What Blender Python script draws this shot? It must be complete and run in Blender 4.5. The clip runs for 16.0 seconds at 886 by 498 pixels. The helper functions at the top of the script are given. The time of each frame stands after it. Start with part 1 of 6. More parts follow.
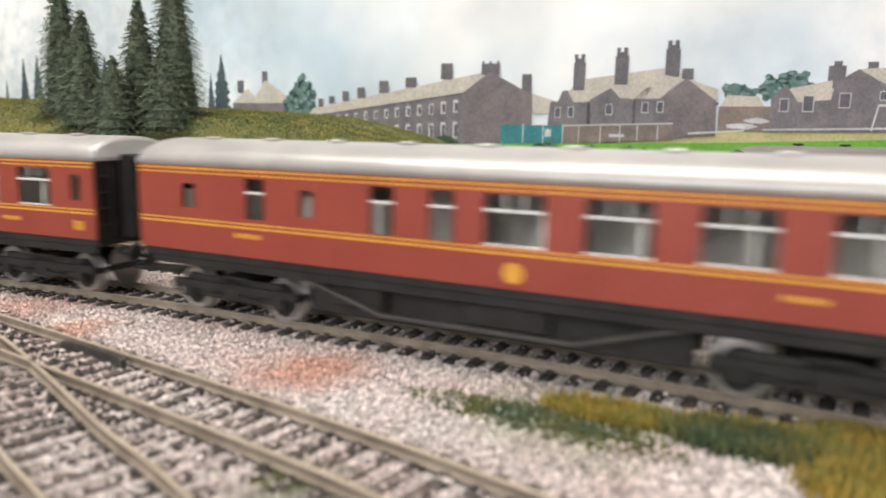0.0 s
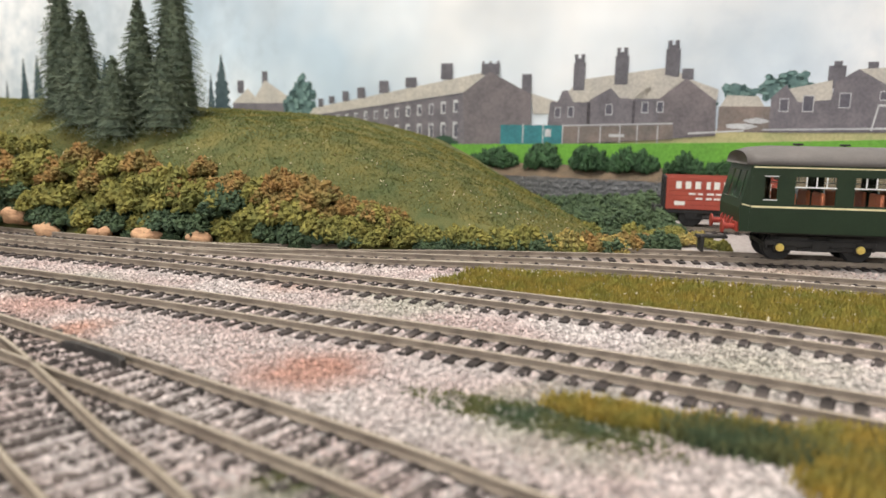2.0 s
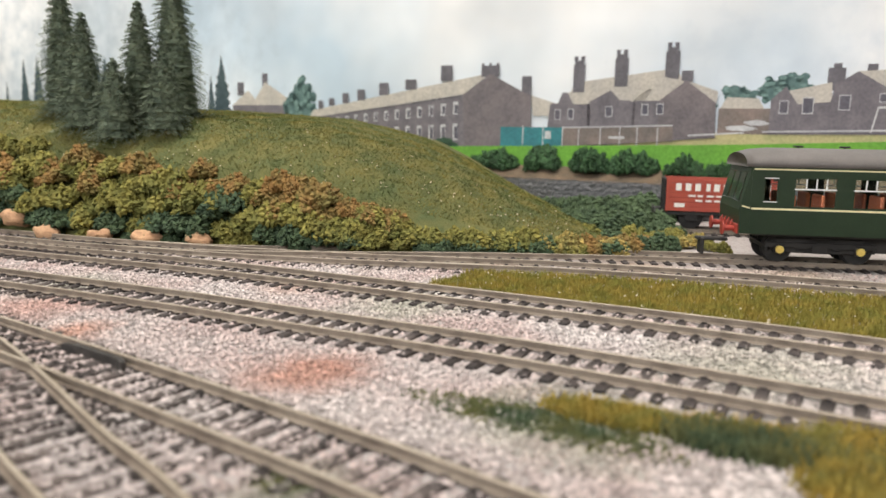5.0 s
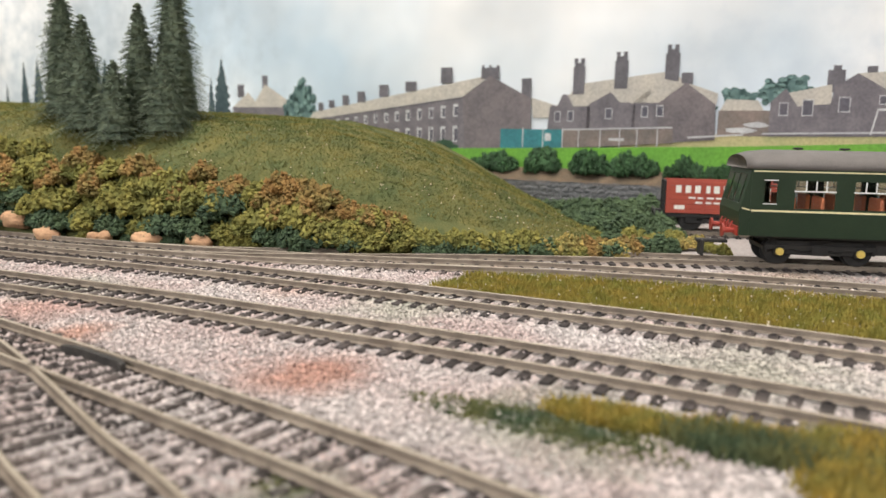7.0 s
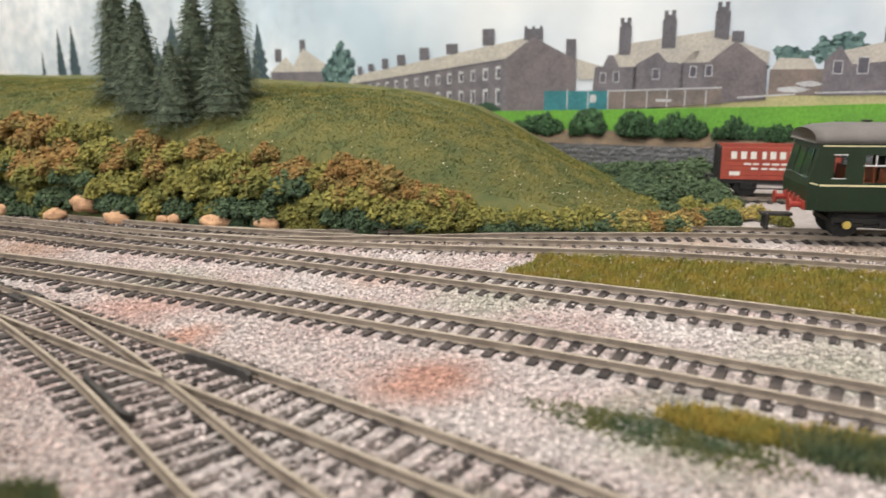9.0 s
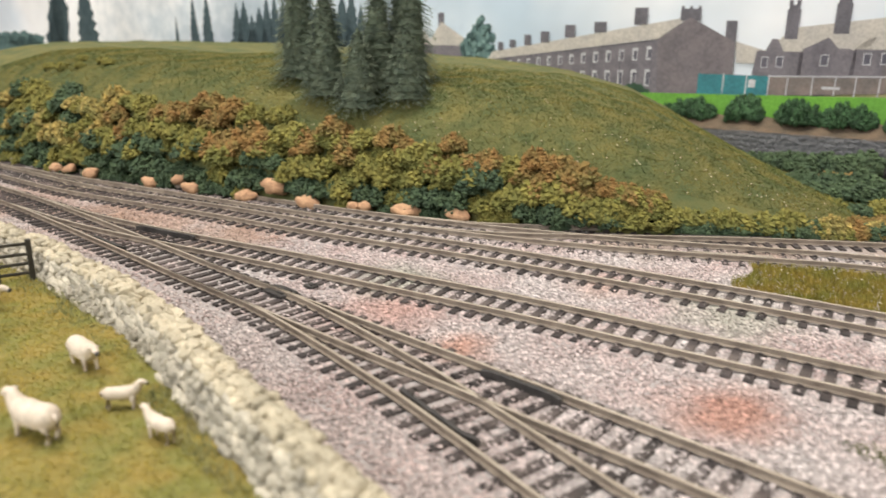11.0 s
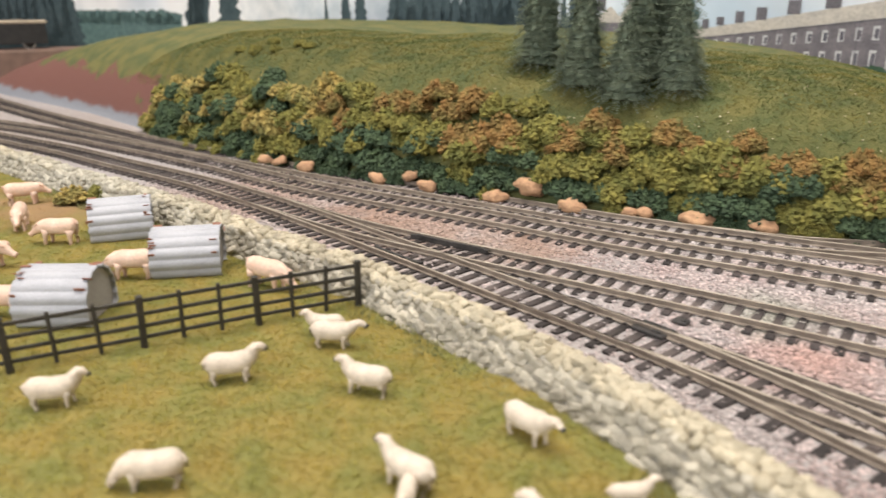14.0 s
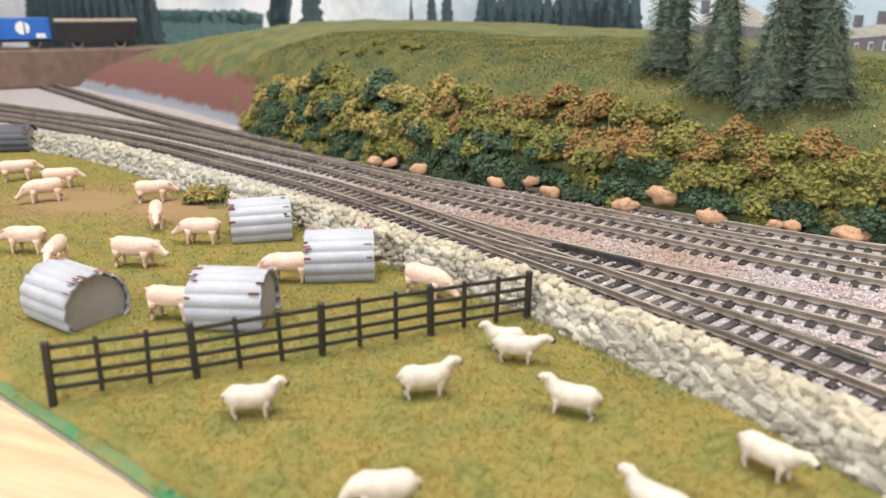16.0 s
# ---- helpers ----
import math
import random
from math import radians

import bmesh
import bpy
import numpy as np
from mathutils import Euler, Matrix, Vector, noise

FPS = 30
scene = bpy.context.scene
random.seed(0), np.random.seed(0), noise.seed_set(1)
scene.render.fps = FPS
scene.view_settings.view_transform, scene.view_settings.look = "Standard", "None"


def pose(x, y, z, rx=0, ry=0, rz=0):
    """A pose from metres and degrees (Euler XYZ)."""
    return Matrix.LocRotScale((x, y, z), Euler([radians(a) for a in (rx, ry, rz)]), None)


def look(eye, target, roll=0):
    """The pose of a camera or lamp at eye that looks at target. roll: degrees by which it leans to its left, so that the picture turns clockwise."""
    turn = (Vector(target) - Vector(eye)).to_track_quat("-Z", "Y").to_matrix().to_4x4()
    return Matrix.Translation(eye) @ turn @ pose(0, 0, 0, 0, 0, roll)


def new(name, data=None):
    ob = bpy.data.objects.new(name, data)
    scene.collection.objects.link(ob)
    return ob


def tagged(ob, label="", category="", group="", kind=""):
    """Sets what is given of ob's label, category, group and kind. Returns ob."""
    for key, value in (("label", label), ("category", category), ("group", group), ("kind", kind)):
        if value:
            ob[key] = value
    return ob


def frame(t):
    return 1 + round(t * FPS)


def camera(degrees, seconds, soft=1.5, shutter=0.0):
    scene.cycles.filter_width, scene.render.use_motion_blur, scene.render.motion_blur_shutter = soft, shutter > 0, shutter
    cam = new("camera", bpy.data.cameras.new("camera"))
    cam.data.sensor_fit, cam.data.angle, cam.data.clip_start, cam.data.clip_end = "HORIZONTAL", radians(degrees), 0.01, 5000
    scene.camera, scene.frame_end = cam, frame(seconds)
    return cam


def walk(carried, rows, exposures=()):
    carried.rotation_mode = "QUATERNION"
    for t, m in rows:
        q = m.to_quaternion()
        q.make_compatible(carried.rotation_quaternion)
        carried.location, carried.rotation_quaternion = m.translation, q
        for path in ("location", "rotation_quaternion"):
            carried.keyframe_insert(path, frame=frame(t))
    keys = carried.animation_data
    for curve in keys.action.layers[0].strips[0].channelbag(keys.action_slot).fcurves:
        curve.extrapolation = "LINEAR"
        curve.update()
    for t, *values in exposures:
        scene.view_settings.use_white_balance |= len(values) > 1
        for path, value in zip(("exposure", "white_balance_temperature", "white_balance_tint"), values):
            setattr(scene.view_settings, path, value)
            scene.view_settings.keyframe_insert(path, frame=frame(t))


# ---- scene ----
MM = 0.001

# camera: seconds, place in mm, yaw, pitch, roll in degrees
cam = camera(62.51, 16.0, soft=1.6, shutter=0.5)
# a small lens close to small things: near and far go a little soft
cam.data.dof.use_dof, cam.data.dof.focus_distance, cam.data.dof.aperture_fstop = True, 0.31, 15.0
PATH = [
    (0, 7.72, 13.50, 55.14, 5.670, -9.193, 1.031),
    (0.5, 7.72, 13.50, 55.14, 5.670, -9.193, 1.031),
    (1, 7.72, 13.50, 55.14, 5.670, -9.282, 1.031),
    (1.5, 7.72, 13.50, 55.14, 5.670, -9.282, 1.031),
    (2, 7.72, 13.50, 55.14, 5.670, -9.193, 1.031),
    (2.5, 7.72, 13.50, 55.14, 5.670, -9.060, 1.031),
    (3, 7.72, 13.50, 55.14, 5.670, -9.282, 1.031),
    (3.5, 7.72, 13.50, 55.14, 5.670, -9.193, 1.031),
    (4, 7.72, 13.50, 55.14, 5.670, -9.060, 1.031),
    (6.5, 7.72, 13.50, 55.14, 5.670, -9.016, 1.031),
    (7, 7.72, 13.50, 55.14, 5.670, -8.883, 1.031),
    (7.5, 7.72, 13.50, 55.14, 5.670, -8.927, 1.031),
    (8, 5.21, 12.64, 57.62, 6.243, -9.659, -0.086),
    (8.2, 2.89, 10.81, 61.10, 6.243, -10.253, -0.436),
    (10.3, -57.02, 5.77, 81.74, 9.100, -16.615, 0.733),
    (10.5, -63.39, 3.72, 83.26, 9.499, -16.652, 0.862),
    (11, -78.39, -2.65, 92.70, 12.176, -16.724, 0.471),
    (11.5, -97.79, -0.61, 97.20, 12.183, -17.471, 0.868),
    (12, -116.99, 6.54, 94.75, 12.620, -18.047, 1.005),
    (12.5, -134.90, 12.51, 89.57, 13.424, -18.324, 1.083),
    (13, -155.31, 15.29, 90.83, 14.200, -18.379, 0.697),
    (13.5, -175.06, 14.75, 93.89, 15.425, -18.741, 0.398),
    (14, -192.42, 14.62, 96.92, 17.404, -18.763, -0.059),
    (14.5, -209.79, 15.57, 96.17, 18.894, -18.989, -0.026),
    (15, -222.33, 16.30, 94.55, 19.939, -18.980, -0.179),
    (15.5, -231.09, 13.02, 94.82, 20.687, -18.918, 0.011),
    (16, -235.05, 9.86, 96.58, 21.010, -18.665, 0.299),
]
walk(cam, [(t, pose(x * MM, y * MM, z * MM, 90 + pitch, 0, yaw) @ pose(0, 0, 0, 0, 0, roll)) for t, x, y, z, yaw, pitch, roll in PATH],
     exposures=[(0, 0.18, 6500, 10), (0.7, 0.17, 6500, 10), (1.5, 0.05, 6500, 10), (12, 0.05, 6500, 10), (14.5, 0.02, 6480, 12), (15.5, 0.12, 6250, 12), (16, 0.16, 6150, 11)])

# light: an assumed ceiling panel, and a fill lamp added behind the viewer
world = bpy.data.worlds.new("world")
scene.world = world
world.use_nodes = True
world.node_tree.nodes["Background"].inputs[0].default_value = (0.75, 0.85, 1.0, 1)
world.node_tree.nodes["Background"].inputs[1].default_value = 0.5


def area_lamp(name, m, sx, sy, watts, colour):
    lamp = bpy.data.lights.new(name, "AREA")
    lamp.shape, lamp.size, lamp.size_y, lamp.energy, lamp.color = "RECTANGLE", sx, sy, watts, colour
    ob = new(name, lamp)
    ob.matrix_world = m
    return ob


area_lamp("ceiling_panel_light", look((-0.35, 0.25, 1.46), (-0.35, 0.26, 0.0)), 1.5, 0.9, 35, (1.0, 0.94, 0.85))
# unseen fill added to brighten upright faces; the wall behind it has no window
area_lamp("added_front_fill", look((-0.6, -1.86, 0.75), (-0.3, 0.3, 0.1)), 2.2, 1.1, 57, (0.94, 0.96, 0.96))
# materials
def mat(name, c1, c2=None, rough=0.7, metal=0.0, scale=300.0, fine=2500.0, bump=0.15, rnd="", rvar=0.3, lo=0.35, hi=0.65, spec=0.4, patches=(), depth=0.0004, stretch=None, bank=None, thin=0.0):
    """Two colours mixed by a coarse noise, fine grain in value and relief; rnd: 'object' or 'island' varies pieces.
    patches: (x, y, radius in mm, colour) stains on the layout and shading put into the sky print, with ragged rims."""
    m = bpy.data.materials.new(name)
    m.use_nodes = True
    nt = m.node_tree
    n, link = nt.nodes, nt.links.new
    bsdf = n["Principled BSDF"]
    bsdf.inputs["Roughness"].default_value, bsdf.inputs["Metallic"].default_value = rough, metal
    bsdf.inputs["Specular IOR Level"].default_value = spec
    geo = n.new("ShaderNodeNewGeometry")
    tex = n.new("ShaderNodeTexCoord")

    def noise_node(size, detail=4.0, world_space=False):
        t = n.new("ShaderNodeTexNoise")
        t.inputs["Scale"].default_value, t.inputs["Detail"].default_value = size, detail
        link(geo.outputs["Position"] if world_space else tex_out, t.inputs["Vector"])
        return t.outputs["Fac"]

    if stretch:
        mapping = n.new("ShaderNodeMapping")
        mapping.inputs["Scale"].default_value = stretch
        link(tex.outputs["Object"], mapping.inputs["Vector"])
        tex_out = mapping.outputs["Vector"]
    else:
        tex_out = tex.outputs["Object"]

    def ranged(sock, a, b, c=0.0, d=1.0):
        r = n.new("ShaderNodeMapRange")
        for k, v in zip(("From Min", "From Max", "To Min", "To Max"), (a, b, c, d)):
            r.inputs[k].default_value = v
        link(sock, r.inputs["Value"])
        return r.outputs["Result"]

    def mixed(fac, a, b, mode="MIX"):
        x = n.new("ShaderNodeMix")
        x.data_type, x.blend_type = "RGBA", mode
        if hasattr(fac, "links"):
            link(fac, x.inputs["Factor"])
        else:
            x.inputs["Factor"].default_value = fac
        for sock, v in ((x.inputs[6], a), (x.inputs[7], b)):
            if hasattr(v, "links"):
                link(v, sock)
            else:
                sock.default_value = (*v, 1)
        return x.outputs[2]

    colour = mixed(ranged(noise_node(scale), lo, hi), c1, c2 or tuple(v * 0.7 for v in c1))
    for px, py, radius, pc in patches:
        off = n.new("ShaderNodeVectorMath")
        off.operation = "DISTANCE"
        off.inputs[1].default_value = (px * MM, py * MM, 0)
        link(geo.outputs["Position"], off.inputs[0])
        ragged = n.new("ShaderNodeMath")
        ragged.operation = "MULTIPLY_ADD"
        ragged.inputs[1].default_value = radius * MM * 1.6
        link(noise_node(70.0, 5.0, True), ragged.inputs[0])
        link(off.outputs["Value"], ragged.inputs[2])
        fac = ranged(ragged.outputs[0], radius * MM * 1.1, radius * MM * 2.1, 0.7, 0.0)
        colour = mixed(fac, colour, pc)
    if bank:
        # a cut bank: earth low down past a place of the run, loose shale at its foot
        split = n.new("ShaderNodeSeparateXYZ")
        link(geo.outputs["Position"], split.inputs[0])
        wander = ranged(noise_node(45.0, 5.0, True), 0.3, 0.7, -0.016, 0.016)

        def shifted(sock, k):
            a = n.new("ShaderNodeMath")
            a.operation = "MULTIPLY_ADD"
            a.inputs[1].default_value = k
            link(wander, a.inputs[0])
            link(sock, a.inputs[2])
            return a.outputs[0]

        past = ranged(shifted(split.outputs["X"], 2.0), -0.60, -0.615)
        ends = ranged(shifted(split.outputs["X"], 2.0), -1.03, -1.0)
        for top, pc in ((0.036, bank[0]), (0.007, bank[1])):
            both = n.new("ShaderNodeMath")
            both.operation = "MULTIPLY"
            link(past, both.inputs[0])
            link(ranged(shifted(split.outputs["Z"], 0.7 if top > 0.02 else 0.15), top, top - 0.004), both.inputs[1])
            whole = n.new("ShaderNodeMath")
            whole.operation = "MULTIPLY"
            link(both.outputs[0], whole.inputs[0])
            link(ends, whole.inputs[1])
            colour = mixed(whole.outputs[0], colour, pc)
    grain = noise_node(fine, 3.0)
    shade = n.new("ShaderNodeHueSaturation")
    value = ranged(grain, 0.25, 0.75, 0.82, 1.18)
    if rnd:
        if rnd == "object":
            info = n.new("ShaderNodeObjectInfo").outputs["Random"]
        else:
            info = geo.outputs["Random Per Island"]
        mul = n.new("ShaderNodeMath")
        mul.operation = "MULTIPLY"
        link(ranged(info, 0, 1, 1 - rvar, 1 + rvar), mul.inputs[0])
        link(value, mul.inputs[1])
        value = mul.outputs[0]
    link(value, shade.inputs["Value"])
    link(colour, shade.inputs["Color"])
    link(shade.outputs["Color"], bsdf.inputs["Base Color"])
    if bump:
        b = n.new("ShaderNodeBump")
        b.inputs["Strength"].default_value, b.inputs["Distance"].default_value = bump, depth
        link(grain, b.inputs["Height"])
        link(b.outputs["Normal"], bsdf.inputs["Normal"])
    if thin:
        # fibres let light through
        leaf, both = n.new("ShaderNodeBsdfTranslucent"), n.new("ShaderNodeMixShader")
        both.inputs[0].default_value = thin
        link(shade.outputs["Color"], leaf.inputs["Color"])
        link(bsdf.outputs[0], both.inputs[1])
        link(leaf.outputs[0], both.inputs[2])
        link(both.outputs[0], n["Material Output"].inputs["Surface"])
    return m


def glass_mat(name, tint=(0.9, 0.95, 0.95)):
    m = bpy.data.materials.new(name)
    m.use_nodes = True
    b = m.node_tree.nodes["Principled BSDF"]
    b.inputs["Base Color"].default_value = (*tint, 1)
    b.inputs["Transmission Weight"].default_value, b.inputs["Roughness"].default_value, b.inputs["IOR"].default_value = 1.0, 0.03, 1.15
    return m


STAINS = ((-42, 181, 17, (0.4, 0.19, 0.13)), (-118, 205, 12, (0.46, 0.25, 0.18)), (-300, 318, 45, (0.36, 0.24, 0.18)), (-400, 352, 60, (0.36, 0.25, 0.2)),
          (20, 158, 20, (0.12, 0.16, 0.08)), (-27, 124, 9, (0.12, 0.16, 0.09)), (-150, 225, 24, (0.44, 0.31, 0.28)), (-60, 338, 22, (0.34, 0.25, 0.19)), (0, 345, 22, (0.34, 0.25, 0.19)), (60, 345, 24, (0.34, 0.25, 0.19)), (130, 338, 26, (0.34, 0.26, 0.2)),
          (-520, 408, 70, (0.36, 0.33, 0.33)), (-690, 470, 120, (0.36, 0.3, 0.27)),
          (-245, 309, 26, (0.34, 0.22, 0.16)), (-334, 335, 30, (0.35, 0.23, 0.17)), (-146, 230, 14, (0.5, 0.33, 0.29)), (-75, 275, 14, (0.46, 0.32, 0.27)), (-154, 262, 20, (0.33, 0.33, 0.27)), (-30, 254, 22, (0.35, 0.35, 0.29)), (70, 200, 26, (0.36, 0.36, 0.3)))
M = dict(
    gravel=mat("ballast_chippings", (0.46, 0.365, 0.35), (0.52, 0.475, 0.465), 0.85, scale=25, bump=0.2, rnd="island", rvar=0.55, patches=STAINS),
    bed=mat("ballast_bed", (0.36, 0.315, 0.305), (0.44, 0.405, 0.4), 0.95, scale=420, fine=1400, bump=0.8, patches=STAINS, depth=0.001),
    sleeper=mat("sleeper_plastic", (0.034, 0.028, 0.028), (0.1, 0.08, 0.074), 0.7, scale=90, rnd="object", rvar=0.4),
    rail=mat("rail_weathered", (0.19, 0.15, 0.12), (0.31, 0.255, 0.205), 0.6, 0.05, scale=120),
    railtop=mat("rail_head", (0.46, 0.4, 0.325), (0.36, 0.305, 0.24), 0.4, 0.25, scale=60),
    black=mat("black_plastic", (0.028, 0.026, 0.026), (0.06, 0.055, 0.052), 0.5, scale=200),
    hill=mat("hill_turf", (0.165, 0.15, 0.05), (0.085, 0.105, 0.04), 0.95, scale=60, fine=1500, bump=0.6, depth=0.001, bank=((0.18, 0.08, 0.065), (0.24, 0.25, 0.28))),
    turf=mat("field_turf", (0.28, 0.215, 0.06), (0.2, 0.195, 0.056), 0.95, scale=90, fine=1500, bump=0.5, depth=0.001, patches=((-540, 280, 38, (0.3, 0.17, 0.1)), (-480, 285, 30, (0.3, 0.17, 0.1)))),
    blade=mat("grass_fibre", (0.335, 0.255, 0.062), (0.235, 0.228, 0.057), 0.9, scale=90, bump=0, rnd="island", rvar=0.18, lo=0.38, hi=0.64, spec=0.05, thin=0.2, patches=((-540, 280, 38, (0.36, 0.22, 0.12)), (-480, 285, 30, (0.36, 0.22, 0.12)))),
    hillblade=mat("hill_grass_fibre", (0.215, 0.19, 0.06), (0.1, 0.125, 0.046), 0.9, scale=75, bump=0, rnd="island", rvar=0.3, lo=0.4, hi=0.6, spec=0.05, thin=0.2),
    wood=mat("pale_pine", (0.66, 0.47, 0.3), (0.54, 0.36, 0.21), 0.5, scale=60, stretch=(0.08, 1.0, 1.0), fine=400),
    paintgreen=mat("green_paint", (0.05, 0.2, 0.08), (0.2, 0.2, 0.07), 0.6, scale=100),
    wallpaint=mat("room_wall_paint", (0.75, 0.73, 0.7), (0.72, 0.7, 0.67), 0.9, scale=3, bump=0.05),
    ceiling=mat("ceiling_paint", (0.82, 0.82, 0.8), (0.8, 0.8, 0.78), 0.9, scale=3, bump=0.05),
    carpet=mat("room_floor_carpet", (0.25, 0.22, 0.2), (0.2, 0.18, 0.16), 0.95, scale=40),
)
# builders; all sizes in mm
def place(x, y, z=0, rx=0, ry=0, rz=0):
    return pose(x * MM, y * MM, z * MM, rx, ry, rz)


def mesh_of(name, bm, materials, smooth=False):
    me = bpy.data.meshes.new(name)
    bmesh.ops.scale(bm, vec=(MM, MM, MM), verts=bm.verts)
    bm.normal_update()
    bm.to_mesh(me)
    bm.free()
    for m in materials if isinstance(materials, (list, tuple)) else [materials]:
        me.materials.append(m)
    if smooth:
        me.shade_smooth()
    return me


def part(name, bm, material, parent, label="", smooth=False, m=None):
    ob = new(name, mesh_of(name, bm, material, smooth))
    ob.parent = parent
    if m is not None:
        ob.matrix_basis = m
    return tagged(ob, label)


def shared(name, me, parent, m):
    ob = new(name, me)
    ob.parent = parent
    ob.matrix_basis = m
    return ob


def raw(name, verts, faces, material, smooth=False):
    """A mesh object from arrays of corners in mm."""
    me = bpy.data.meshes.new(name)
    me.from_pydata((np.asarray(verts, float) * MM).tolist(), [], np.asarray(faces).tolist() if not isinstance(faces, list) else faces)
    for m in material if isinstance(material, (list, tuple)) else [material]:
        me.materials.append(m)
    if smooth:
        me.shade_smooth()
    return new(name, me)


def thing(name, m, label, category, group="", kind=""):
    ob = new(name)
    ob.empty_display_size = 0.005
    ob.matrix_basis = m
    return tagged(ob, label, category, group, kind)


def add_box(bm, cx, cy, cz, sx, sy, sz, bevel=0.0, m=None, mi=0):
    """A box by its middle and sizes, edges bevelled; returns its corners."""
    made = bmesh.ops.create_cube(bm, size=1.0)["verts"]
    bmesh.ops.scale(bm, vec=(sx, sy, sz), verts=made)
    if bevel:
        edges = list({e for v in made for e in v.link_edges})
        out = bmesh.ops.bevel(bm, geom=edges, offset=bevel, segments=1, affect="EDGES")
        made = list({v for f in out["faces"] for v in f.verts} | {v for v in made if v.is_valid})
    bmesh.ops.transform(bm, matrix=Matrix.Translation((cx, cy, cz)) @ (m or Matrix()), verts=made)
    if mi:
        for f in {f for v in made for f in v.link_faces}:
            f.material_index = mi
    return made


def add_cyl(bm, m, r1, r2, depth, seg=12, mi=0):
    made = bmesh.ops.create_cone(bm, cap_ends=True, segments=seg, radius1=r1, radius2=r2, depth=depth)["verts"]
    bmesh.ops.transform(bm, matrix=m, verts=made)
    if mi:
        for f in {f for v in made for f in v.link_faces}:
            f.material_index = mi
    return made


def add_ball(bm, c, r, m=None, sub=2, mi=0):
    made = bmesh.ops.create_icosphere(bm, subdivisions=sub, radius=1.0)["verts"]
    bmesh.ops.transform(bm, matrix=Matrix.Translation(c) @ (m or Matrix()) @ Matrix.Diagonal((*(r if isinstance(r, tuple) else (r, r, r)), 1)), verts=made)
    if mi:
        for f in {f for v in made for f in v.link_faces}:
            f.material_index = mi
    return made


def curve_points(pts, step=4.0):
    """A smooth line through points of the plan, sampled evenly: places and headings."""
    p = np.array(pts, float)
    q = np.vstack([2 * p[0] - p[1], p, 2 * p[-1] - p[-2]])
    out = []
    for a, b, c, d in zip(q[:-3], q[1:-2], q[2:-1], q[3:]):
        for u in np.linspace(0, 1, 24, endpoint=False):
            out.append(0.5 * (2 * b + (c - a) * u + (2 * a - 5 * b + 4 * c - d) * u * u + (3 * b - a - 3 * c + d) * u ** 3))
    out = np.array(out + [p[-1]])
    run = np.r_[0, np.cumsum(np.linalg.norm(np.diff(out, axis=0), axis=1))]
    s = np.arange(0, run[-1], step)
    xy = np.c_[np.interp(s, run, out[:, 0]), np.interp(s, run, out[:, 1])]
    t = np.gradient(xy, axis=0)
    t /= np.linalg.norm(t, axis=1)[:, None]
    return xy, t


def nearest(points, line):
    """For points of the plan: run along a sampled line (from curve_points), signed offset to its left, and distance."""
    xy, t = line[:2]
    run = line[2] if len(line) > 2 else np.r_[0, np.cumsum(np.linalg.norm(np.diff(xy, axis=0), axis=1))]
    s, o, d = np.empty(len(points)), np.empty(len(points)), np.empty(len(points))
    for i in range(0, len(points), 4000):
        p = points[i:i + 4000]
        v = p[:, None] - xy[None]
        k = (v ** 2).sum(2).argmin(1)
        v, tk = p - xy[k], t[k]
        along = (v * tk).sum(1)
        s[i:i + 4000], o[i:i + 4000], d[i:i + 4000] = run[k] + along, v[:, 1] * tk[:, 0] - v[:, 0] * tk[:, 1], np.linalg.norm(v, axis=1)
    return s, o, d


def near_part(line, x0, x1, every=1):
    """The stretch of a sampled line between two x, keeping its run."""
    xy, t = line
    run = np.r_[0, np.cumsum(np.linalg.norm(np.diff(xy, axis=0), axis=1))]
    ok = (xy[:, 0] > x0) & (xy[:, 0] < x1)
    return xy[ok][::every], t[ok][::every], run[ok][::every]
# the room round the layout
def slab(name, x0, x1, y0, y1, z0, z1, material, label, category):
    bm = bmesh.new()
    add_box(bm, (x0 + x1) / 2, (y0 + y1) / 2, (z0 + z1) / 2, x1 - x0, y1 - y0, z1 - z0)
    return tagged(new(name, mesh_of(name, bm, material)), label, category, kind="structure")


slab("floor", -3400, 2000, -1900, 2300, -950, -900, M["carpet"], "plain brown carpeted floor of the room", "floor")
slab("ceiling", -3400, 2000, -1900, 2300, 1500, 1550, M["ceiling"], "plain white painted ceiling of the room", "ceiling")
slab("wall_north", -3400, 2000, 2300, 2400, -900, 1500, M["wallpaint"], "plain pale wall behind the layout", "wall")
slab("wall_south", -3400, 2000, -2000, -1900, -900, 1500, M["wallpaint"], "plain pale wall opposite the layout", "wall")
slab("wall_west", -3500, -3400, -2000, 2400, -900, 1500, M["wallpaint"], "plain pale end wall of the room", "wall")
slab("wall_east", 2000, 2100, -2000, 2400, -900, 1500, M["wallpaint"], "plain pale end wall of the room", "wall")

# the baseboard, its front edge parallel to the backscene
SLOPE = math.radians(-20)
ALONG, ACROSS = np.array([math.cos(SLOPE), math.sin(SLOPE)]), np.array([-math.sin(SLOPE), math.cos(SLOPE)])
BACK = np.array([0.0, 620.0])


def in_plan(s, d):
    """Plan place from the run along the backscene and the depth in front of it."""
    return BACK + ALONG * s - ACROSS * d


